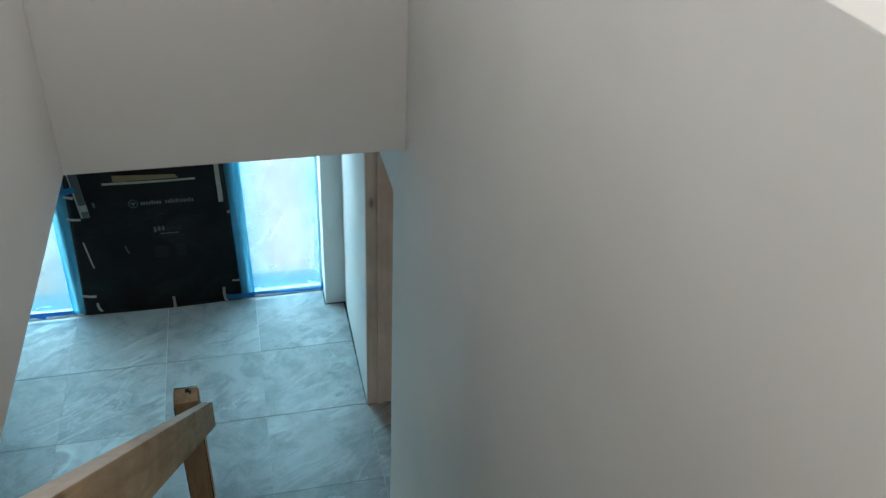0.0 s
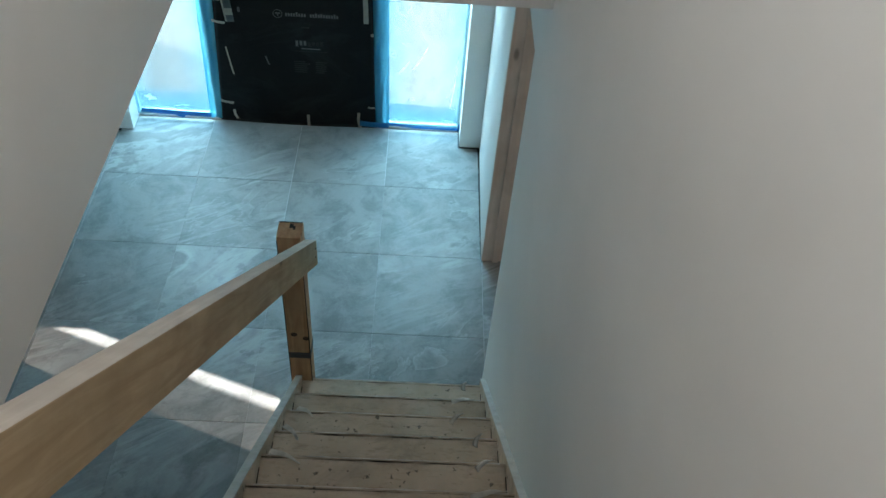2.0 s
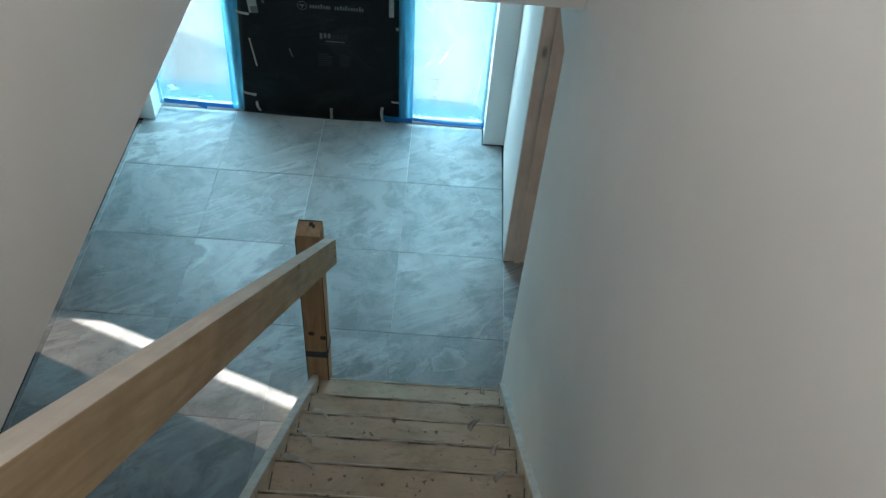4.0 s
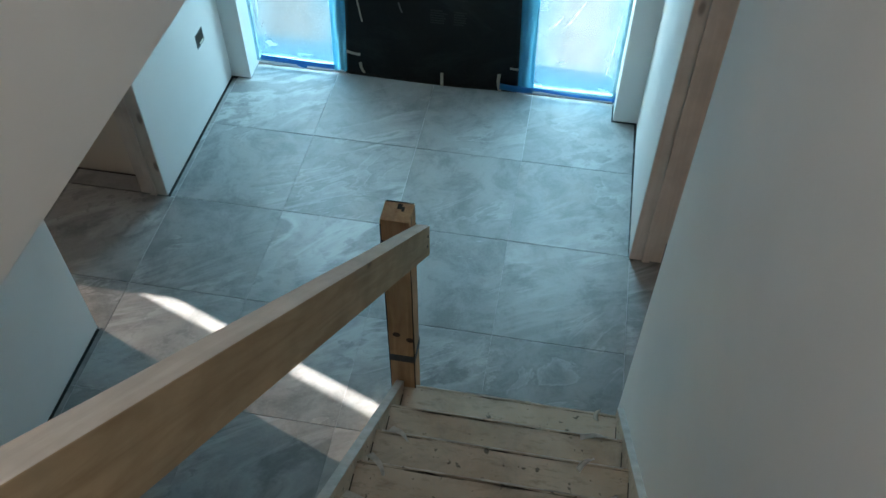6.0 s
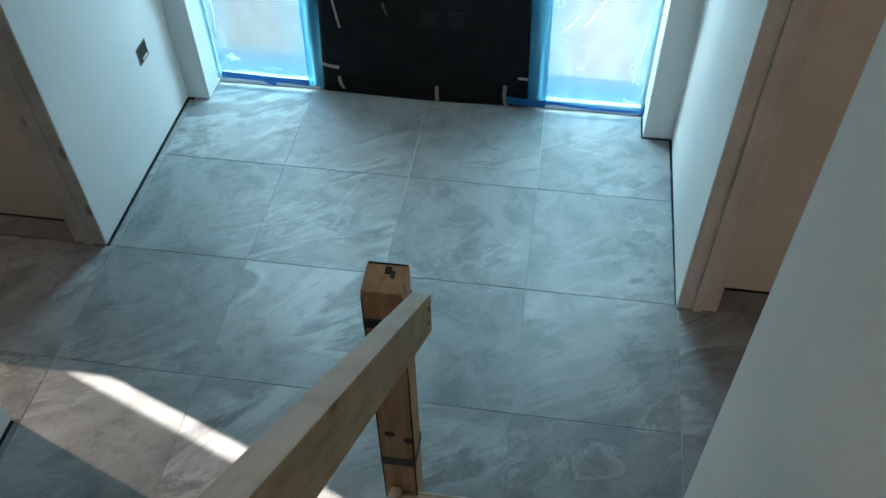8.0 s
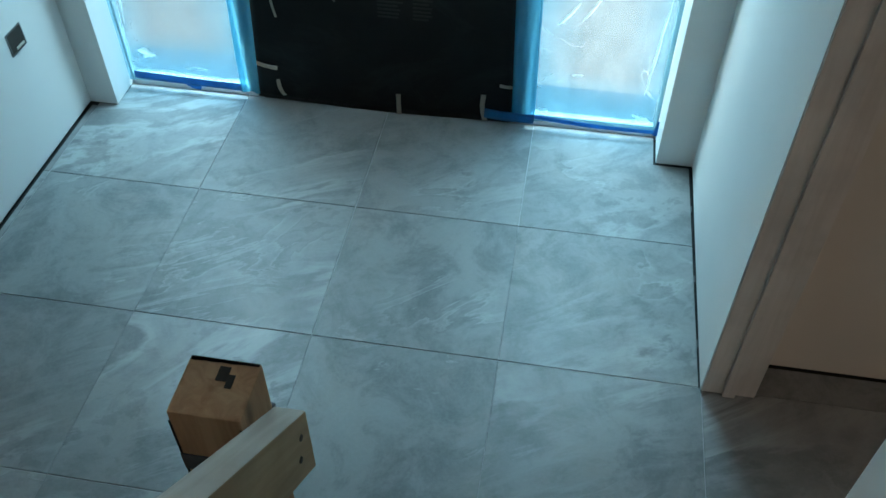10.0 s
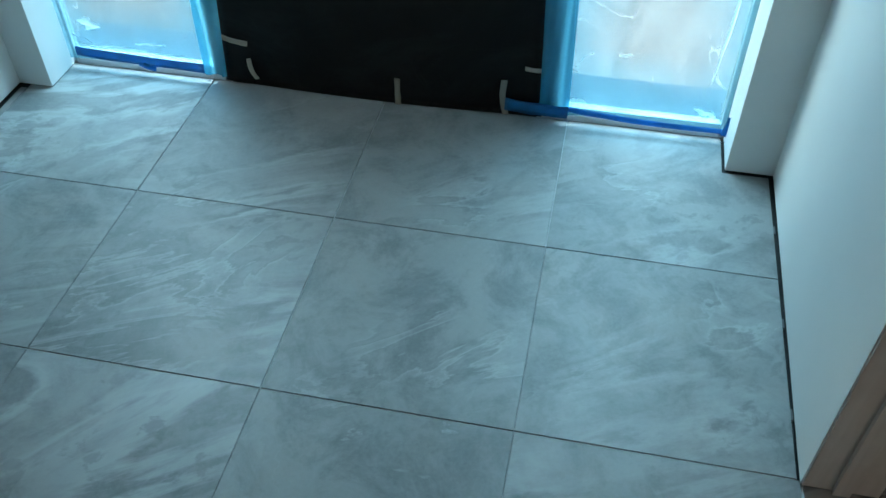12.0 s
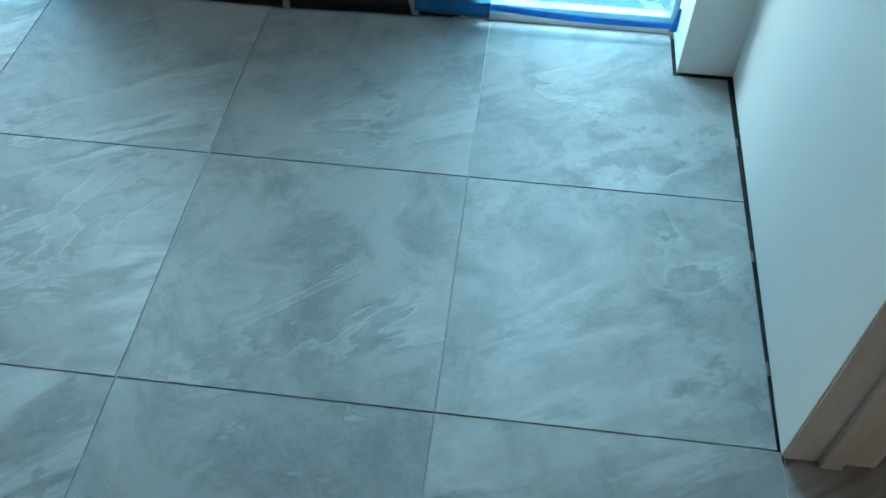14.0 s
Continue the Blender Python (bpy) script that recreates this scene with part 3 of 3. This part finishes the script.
def handrail():
    """A plank on edge, fixed to the newel's side, its end cut upright."""
    slope = 0.906
    y0, y1 = 6.486, 2.4
    z0 = 1.122
    deep = 0.156
    pts = [(y0, z0), (y0, z0 - deep), (y1, z0 + (y0 - y1) * slope - deep), (y1, z0 + (y0 - y1) * slope)]
    ob = holder("handrail", (-0.842, y0, z0), "temporary sawn timber handrail plank fixed to the newel", "handrail")
    bar = profile(pts, "x", -0.866, -0.818, 0.0025)
    bmesh.ops.recalc_face_normals(bar, faces=bar.faces[:])
    # upward faces take the paler material that carries the light from above
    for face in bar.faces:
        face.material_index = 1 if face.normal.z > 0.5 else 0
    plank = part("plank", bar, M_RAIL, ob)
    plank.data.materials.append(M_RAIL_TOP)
    for back, down in ((0.035, 0.05), (0.05, 0.10)):
        bm = bmesh.new()
        bmesh.ops.create_cone(bm, cap_ends=True, segments=12, radius1=0.006, radius2=0.005, depth=0.003, matrix=pose(-0.8172, y0 - back, z0 + back * slope - down, 0, 90, 0))
        part("screw_head", bm, M_DARK, ob, "dark screw head")
    return ob


handrail()


# ---------------------------------------------------------------- front door and side windows
def front_door():
    ob = holder("door_front", (-1.21, Y_FRONT, 0), "front door set in white frames, boarded for protection", "door", kind="structure")
    y0, y1 = 8.665, 8.695
    for x0, x1 in ((-2.335, -2.308), (-1.80, -1.735), (-0.70, -0.615), (-0.128, -0.095)):
        part("frame_post", box(x0, y0, -0.16, x1, y1, 2.12, 0.004), M_UPVC, ob)
    for x0, x1 in ((-2.308, -1.80), (-0.615, -0.128)):
        part("bottom_rail", box(x0, y0, -0.16, x1, y1, 0.05, 0.004), M_UPVC, ob)
        part("top_rail", box(x0, y0, 2.06, x1, y1, 2.12, 0.004), M_UPVC, ob)
        pane = part("pane", box(x0, 8.678, 0.05, x1, 8.684, 2.06), M_GLASS, ob)
        pane.visible_shadow = False
    part("threshold", box(-1.735, 8.661, -0.16, -0.70, 8.698, 0.02, 0.002), M_DARK, ob, "dark threshold under the door")
    part("leaf", box(-1.735, 8.668, 0.021, -0.70, 8.698, 2.12), M_BLACK, ob, "dark door leaf behind the board")
    return ob


front_door()


def board_x(v, side):
    """The board's slightly slanting edges at height v metres."""
    return (-1.757 + 0.065 * v) if side < 0 else (-0.682 - 0.04 * v)


def door_board():
    def fn(u, v):
        z = 0.004 + v * 1.95
        x = board_x(z, -1) + u * (board_x(z, 1) - board_x(z, -1))
        belly = 0.012 * math.sin(math.pi * u) * math.exp(-z / 0.25)
        wave = 0.004 * noise.noise(Vector((x * 3.0, z * 2.2, 0.5)))
        return Vector((x, 8.655 - belly - wave, z + (0.004 * (1 - math.sin(math.pi * u)) * (1 - v))))
    ob = thing("door_protection_board", sheet(40, 60, fn, 0.004), M_BLACK, "black fluted plastic board taped over the front door", "board", smooth=True)
    return ob


board = door_board()
YB = 8.6475  # just proud of the board


def flat(x0, z0, x1, z1, y=YB, th=0.0012):
    return box(min(x0, x1), y - th, min(z0, z1), max(x0, x1), y, max(z0, z1))


# print on the board: plain shapes and bars
ring = bmesh.new()
for i in range(28):
    a0, a1 = 2 * math.pi * i / 28, 2 * math.pi * (i + 1) / 28
    q = [ring.verts.new((-1.305 + r * math.cos(a), YB - 0.0005, 0.872 + r * math.sin(a))) for r, a in ((0.026, a0), (0.030, a0), (0.030, a1), (0.026, a1))]
    ring.faces.new(q)
part("printed_ring", ring, M_PRINT, board)
part("printed_bar", flat(-1.32, 0.872, -1.29, 0.880), M_PRINT, board)
part("printed_bar", flat(-1.308, 0.856, -1.301, 0.872), M_PRINT, board)
for x0, x1 in ((-1.258, -1.125), (-1.105, -0.925)):
    x = x0
    while x < x1 - 0.008:
        h = random.choice((0.022, 0.022, 0.030))
        part("printed_bar", flat(x, 0.858, x + 0.011, 0.858 + h), M_PRINT, board)
        x += 0.0165
part("printed_bar", flat(-1.165, 0.777, -1.115, 0.785), M_PRINT_FAINT, board)
x = -1.206
for k in range(7):
    part("printed_bar", flat(x, 0.650 - (0.008 if k in (0, 3) else 0), x + 0.017, 0.650 + random.choice((0.026, 0.030, 0.034))), M_PRINT if k < 3 else M_PRINT_FAINT, board)
    x += 0.026
part("printed_bar", flat(-1.17, 0.622, -1.05, 0.630), M_PRINT, board)
part("printed_bar", flat(-1.215, 0.603, -1.005, 0.607), M_PRINT_FAINT, board)
for col0, wide in ((-1.222, 0.105), (-1.085, 0.085)):
    for k in range(6):
        part("printed_bar", flat(col0, 0.522 - 0.016 * k, col0 + wide * random.uniform(0.65, 1.0), 0.529 - 0.016 * k), M_PRINT_FAINT, board)


def tape(name, x0, z0, x1, z1, wide, material, label, category, y=YB - 0.002, bow=0.004, curl=0.0, group=""):
    """A strip of tape from end to end, a little bowed, with torn ends."""
    a, b = Vector((x0, 0, z0)), Vector((x1, 0, z1))
    side = Vector((-(b - a).z, 0, (b - a).x)).normalized() * wide / 2

    def fn(u, v):
        w = 1 + 0.18 * noise.noise(Vector((u * 4, v * 3 + x0 * 9, z0 * 7)))
        p = a.lerp(b, u) + side * (2 * v - 1) * w
        p += side * curl * math.sin(math.pi * u)
        return Vector((p.x, y - bow * math.sin(math.pi * u) - 0.002 * abs(noise.noise(Vector((u * 6, v * 2, x0)))), max(p.z, 0.003)))
    return thing(name, sheet(14, 3, fn, 0.0008), material, label, category, group=group, smooth=True)


TG = "masking tape round the door board"
YT = YB - 0.011
tape("masking_tape", -1.151, 0.004, -1.151, 0.104, 0.020, M_MASK, "short cream masking tape strip at the board's foot", "tape", YT, group=TG)
tape("masking_tape", -0.797, 0.012, -0.806, 0.140, 0.020, M_MASK, "short cream masking tape strip at the board's foot", "tape", YB - 0.008, curl=0.7, group=TG)
tape("masking_tape", -1.655, 0.112, -1.634, 0.035, 0.018, M_MASK, "curled cream masking tape strip at the board's foot", "tape", YB - 0.006, curl=-0.6, group=TG)
tape("masking_tape", -1.738, 0.180, -1.652, 0.164, 0.020, M_MASK, "cream masking tape strip across the board's edge", "tape", group=TG)
tape("masking_tape", -1.722, 0.800, -1.640, 0.785, 0.018, M_MASK, "cream masking tape strip across the board's edge", "tape", group=TG)
tape("masking_tape", -0.745, 0.186, -0.690, 0.184, 0.016, M_MASK, "cream masking tape strip across the board's edge", "tape", group=TG)
tape("masking_tape", -0.726, 0.755, -0.702, 0.757, 0.022, M_MASK, "small cream masking tape piece on the board's edge", "tape", group=TG)
tape("masking_tape", -1.655, 0.61, -1.625, 0.40, 0.010, M_MASK, "thin twisted strip of pale tape on the board", "tape", group=TG)
tape("masking_tape", -1.405, 0.555, -1.385, 0.49, 0.010, M_GREYTAPE, "small scuffed tape scrap on the board", "tape", group=TG)
tape("masking_tape", -1.545, 0.905, -1.542, 0.87, 0.016, M_GREYTAPE, "small grey tape scrap on the board", "tape", group=TG)
tape("masking_tape", -1.71, 0.965, -1.655, 0.95, 0.018, M_MASK, "cream masking tape strip under blue tape", "tape", group=TG)
tape("masking_tape", -0.755, 0.835, -0.762, 1.20, 0.030, M_MASK, "long pale masking tape strip up the board's edge", "tape", group=TG)
tape("grey_tape", -1.602, 0.795, -1.640, 1.25, 0.050, M_GREYTAPE, "grey cloth tape strip hanging on the board", "tape")
tape("masking_tape", -1.606, 0.848, -1.610, 0.895, 0.050, M_MASK, "pale square of tape over grey tape", "tape", YB - 0.009, group=TG)
tape("masking_tape", -1.628, 0.80, -1.668, 1.20, 0.010, M_MASK, "thin pale edge strip beside grey tape", "tape", YB - 0.008, group=TG)
tape("masking_tape", -1.47, 1.035, -0.90, 1.030, 0.016, M_MASK, "long cream tape strip under a cardboard flap", "tape", YB - 0.006, group=TG)


def card_fn(u, v):
    z = 1.043 + v * 0.06 * (1 - 0.35 * u)
    return Vector((-1.40 + u * (0.40 - 0.02 * v), YB - 0.004 - 0.02 * v, z))


thing("cardboard_flap", sheet(10, 4, card_fn, 0.003), M_CARD, "torn brown cardboard flap taped to the board", "cardboard")


# polythene over the side windows, blue film over the posts
def film(x0, x1, sway):
    def fn(u, v):
        z = 0.032 + v * 2.02
        x = x0 + u * (x1 - x0)
        edge = max(0.0, abs(2 * u - 1) - 0.75) / 0.25
        y = 8.657 - 0.004 - 0.010 * edge * (0.5 + noise.noise(Vector((x * 6 + sway, z * 3, 0)))) - 0.006 * abs(noise.noise(Vector((x * 5, z * 2 + sway, 1.0))))
        return Vector((x, y, z))
    return thing("polythene_sheet", sheet(36, 100, fn, 0), M_FILM, "creased clear blue-tinted polythene taped over a side window", "polythene", group="polythene on side windows", smooth=True)


def crease(owner, x0, z0, x1, z1, wide):
    """A doubled-up fold, its highlight put into whiter film, widest in its middle."""
    a, b = Vector((x0, 8.648, z0)), Vector((x1, 8.648, z1))
    side = Vector((-(z1 - z0), 0, x1 - x0)).normalized() * wide / 2

    def fn(u, v):
        w = math.sin(math.pi * min(1.0, max(0.0, u))) ** 0.7 * (0.8 + 0.5 * noise.noise(Vector((u * 7, x0 * 5, z0))))
        sag = side * 0.9 * noise.noise(Vector((u * 3, x0, z0 * 4)))
        return a.lerp(b, u) + side * (2 * v - 1) * w + sag + Vector((0, -0.005 * math.sin(math.pi * v) * w, 0))
    part("crease", sheet(16, 4, fn, 0), M_FOLD, owner, "crease with its highlight in the colour")


M_FOLD = m_sheer("crease_highlight_polythene", (0.97, 0.99, 1.0), (0.92, 0.95, 0.96), 0.35)
left_film = film(-2.325, -1.80, 0.0)
right_film = film(-0.615, -0.115, 4.0)
for f in ((-0.545, 0.475, -0.470, 0.575, 0.016), (-0.455, 0.50, -0.36, 0.68, 0.014), (-0.47, 0.265, -0.43, 0.27, 0.012), (-0.19, 0.20, -0.155, 0.62, 0.012), (-0.60, 0.10, -0.55, 0.085, 0.02), (-0.22, 0.11, -0.15, 0.085, 0.022)):
    crease(right_film, *f)
for f in ((-2.25, 0.185, -2.17, 0.165, 0.035), (-2.23, 0.15, -2.19, 0.17, 0.022), (-2.06, 0.115, -1.95, 0.12, 0.010), (-2.27, 0.30, -2.24, 0.66, 0.010), (-2.285, 0.094, -1.84, 0.078, 0.014)):
    crease(left_film, *f)


def blue_strip(x0a, x1a, x0b, x1b, sway):
    def fn(u, v):
        z = 0.03 + v * 1.75
        k = z / 0.95
        xa, xb = x0a + (x0b - x0a) * k, x1a + (x1b - x1a) * k
        x = xa + u * (xb - xa)
        y = 8.646 - 0.012 * abs(noise.noise(Vector((u * 3 + sway, z * 2.4, 2.0)))) - 0.006 * math.sin(u * 9 + z * 2)
        return Vector((x, y, z))
    return thing("protective_film_strip", sheet(10, 50, fn, 0), M_BLUEFILM, "pale blue protective film strip beside the door board", "film", group="blue film strips", smooth=True)


blue_strip(-1.825, -1.745, -1.80, -1.70, 0.0)
blue_strip(-0.690, -0.598, -0.712, -0.612, 5.0)

TB = "blue tape at the door"
tape("blue_tape", -2.288, 0.064, -1.822, 0.052, 0.036, M_BLUETAPE, "dark blue tape strip along the side window's foot", "tape", 8.643, group=TB)
tape("blue_tape", -2.06, 0.045, -2.00, 0.028, 0.022, M_BLUETAPE, "small dark blue tape end hanging down", "tape", 8.642, group=TB)
tape("blue_tape", -0.800, 0.060, -0.600, 0.052, 0.044, M_BLUETAPE, "dark blue tape strip across the board's corner", "tape", 8.628, group=TB)
tape("blue_tape", -0.605, 0.060, -0.125, 0.044, 0.020, M_BLUETAPE, "creased blue tape strip along the side window's foot", "tape", 8.636, curl=-0.5, group=TB)
tape("blue_tape", -0.120, 0.03, -0.108, 0.10, 0.020, M_BLUETAPE, "blue tape scrap at the nib's foot", "tape", 8.632, group=TB)
tape("blue_tape", -1.815, 0.985, -1.640, 1.020, 0.046, M_BLUETAPE, "dark blue tape strip across the board's top corner", "tape", 8.632, group=TB)

# outside: a doorstep, the shade at the house's foot put into its colour
structure("step_outside", box(-2.45, 8.705, -0.16, -0.05, 8.99, -0.03, 0.01), plain("blue_grey_shaded_step", (0.07, 0.08, 0.10), 0.7), "doorstep outside the front door, shade put into its blue-grey colour", "step")
# unseen wall added only to keep the low sun off the front door
structure("wall_neighbour", box(-8.3, 10.55, -0.16, -8.0, 11.8, 4.6), M_BRICK_OUT, "unseen pale rendered wall added to block the low sun", "wall")

# ---------------------------------------------------------------- small things
def socket_box():
    ob = holder("socket_back_box", (XL, 8.212, 0.485), "open galvanised socket back box sunk in the wall", "socket box")
    x, y0, y1, z0, z1 = XL + 0.0015, 8.165, 8.262, 0.443, 0.528
    t = 0.004
    for a in ((y0, z0, y1, z0 + t), (y0, z1 - t, y1, z1), (y0, z0 + t, y0 + t, z1 - t), (y1 - t, z0 + t, y1, z1 - t)):
        part("rim", box(x - 0.001, a[0], a[1], x + 0.0025, a[2], a[3]), M_STEEL, ob)
    # flat plate; the box's inner shade is put into its dark colour
    part("recess", box(x - 0.001, y0 + t, z0 + t, x + 0.0008, y1 - t, z1 - t), M_DARK, ob, "flat dark plate, the box's inner shade in its colour")
    part("cable", box(x, 8.200, 0.452, x + 0.005, 8.250, 0.462, 0.002), M_MASK, ob, "pale cable end")
    return ob


socket_box()


def packer(y, z):
    return thing("packer", box(0.0175, y, -0.0118, 0.0225, y + 0.03, z - 0.009, 0.0006), M_GREYTAPE, "small grey plastic packer in the floor gap", "packer", group="packers at the wall's foot")


for py in (7.62, 7.90, 8.25):
    packer(py, 0.006)


def scrap(x, n, side, length, turn):
    y, z = STEP_Y - (n - 1) * GOING - 0.015, n * RISE

    def fn(u, v):
        a = u * 2.4
        r = length * 0.45
        p = Vector(((u - 0.5) * length, (v - 0.5) * (0.024 - 0.012 * u) + 0.010 * math.sin(3 * u), 0.0025 + 0.030 * u * u * abs(math.sin(a + v))))
        q = Matrix.Rotation(radians(turn), 3, "Z") @ p
        return Vector((x, y, z)) + q
    return thing("tape_scrap", sheet(10, 3, fn, 0.0008), M_PAPER, "curled scrap of torn grey tape on a stair tread", "tape scrap", group="tape scraps on the stairs", smooth=True)


for x, n, length, turn in ((-0.13, 2, 0.10, 5), (-0.17, 3, 0.07, 40), (-0.10, 4, 0.06, 60), (-0.10, 5, 0.07, 30), (-0.83, 3, 0.08, -35), (-0.85, 4, 0.09, -50), (-0.83, 5, 0.12, -25), (-0.11, 6, 0.12, 10), (-0.10, 1, 0.05, 70), (-0.85, 7, 0.10, -30), (-0.12, 8, 0.09, 25)):
    scrap(x, n, 1, length * 1.05, turn)


# ---------------------------------------------------------------- tiled floor, piece by piece
floor = structure("floor", box(-6.55, 2.0, -0.14, 2.55, 8.66, -0.012), M_BED, "grey slate-effect square floor tiles, dusty", "floor")
T, JOINT = 0.6, 0.0031


def tile_mesh(w, d):
    bm = box(-w / 2, -d / 2, -0.010, w / 2, d / 2, 0.0)
    top = [e for e in bm.edges if all(v.co.z > -0.001 for v in e.verts)]
    bmesh.ops.bevel(bm, geom=top, offset=0.0009, segments=1, affect="EDGES")
    return mesh_of("tile", bm, M_TILE)


tile_cache = {}


def lay(x0, y0, x1, y1):
    if x1 - x0 < 0.015 or y1 - y0 < 0.015:
        return
    key = (round(x1 - x0, 3), round(y1 - y0, 3))
    if key not in tile_cache:
        tile_cache[key] = tile_mesh(*key)
    ob = new("tile", tile_cache[key])
    ob.location = ((x0 + x1) / 2, (y0 + y1) / 2, 0)
    ob.parent = floor


rows_y = [8.664, 8.067] + [7.461 - k * 0.603 for k in range(9)]
cols_x = [0.024, -0.598, -1.2, -1.802, -2.404]
for r in range(len(rows_y) - 1):
    ya, yb = rows_y[r + 1] + JOINT / 2, rows_y[r] - JOINT / 2
    for c in range(4):
        ja, jb = (JOINT if k == 0 or k == 4 or (k == 2 and r < 2) or r == 0 else 0.0006 for k in (c + 1, c))
        xa, xb = cols_x[c + 1] + ja / 2, cols_x[c] - jb / 2
        if c == 0 and r < 2:  # cut a little short of the wall
            xb = 0.016
        if r == 0 and c == 0:
            # cut round the nib
            ell = profile([(xa, ya), (xb, ya), (xb, 8.489), (-0.119, 8.489), (-0.119, yb), (xa, yb)], "z", -0.010, 0.0)
            for vert in ell.verts:
                vert.co -= Vector(((xa + xb) / 2, (ya + yb) / 2, 0))
            ob = new("tile", mesh_of("tile", ell, M_TILE))
            ob.location = ((xa + xb) / 2, (ya + yb) / 2, 0)
            ob.parent = floor
            continue
        lay(xa, ya, xb, yb)
    # narrow cut strip by the left wall, left out across the doorway
    top = 8.49 if r == 0 else yb
    for lo, hi in ((ya, min(top, LEFT_A + 0.004)), (max(ya, LEFT_B - 0.004), top)):
        if hi > lo:
            lay(-2.428, lo, cols_x[4] - JOINT / 2, hi)
# on through the doorways and into the rooms
ROOM_TOP = 7.572
for r in range(1, len(rows_y) - 1):
    ya, yb = rows_y[r + 1] + JOINT / 2, min(rows_y[r] - JOINT / 2, ROOM_TOP)
    for k in range(4):
        lay(0.024 + JOINT / 2 + k * T, ya, 0.024 + T - JOINT / 2 + k * T, yb)
        x1 = cols_x[4] - JOINT / 2 - k * T
        if k:
            lay(x1 - T + JOINT, ya, x1, yb)
            continue
        for lo, hi, edge in ((ya, min(yb, LEFT_A + 0.004), XL - 0.02), (max(ya, LEFT_A + 0.004), min(yb, LEFT_B - 0.004), x1), (max(ya, LEFT_B - 0.004), yb, XL - 0.02)):
            if hi > lo:
                lay(x1 - T + JOINT, lo, edge, hi)
grout = bmesh.new()
box_into(grout, -2.428, 2.02, -0.0119, 0.012, 8.475, -0.0032)
box_into(grout, -2.30, 8.475, -0.0119, -0.13, 8.66, -0.0032)
box_into(grout, 0.0121, RIGHT_A, -0.0119, 2.3, 7.44, -0.0032)
box_into(grout, -4.6, LEFT_A, -0.0119, -2.4281, 7.45, -0.0032)
part("grout", grout, M_GROUT, floor)
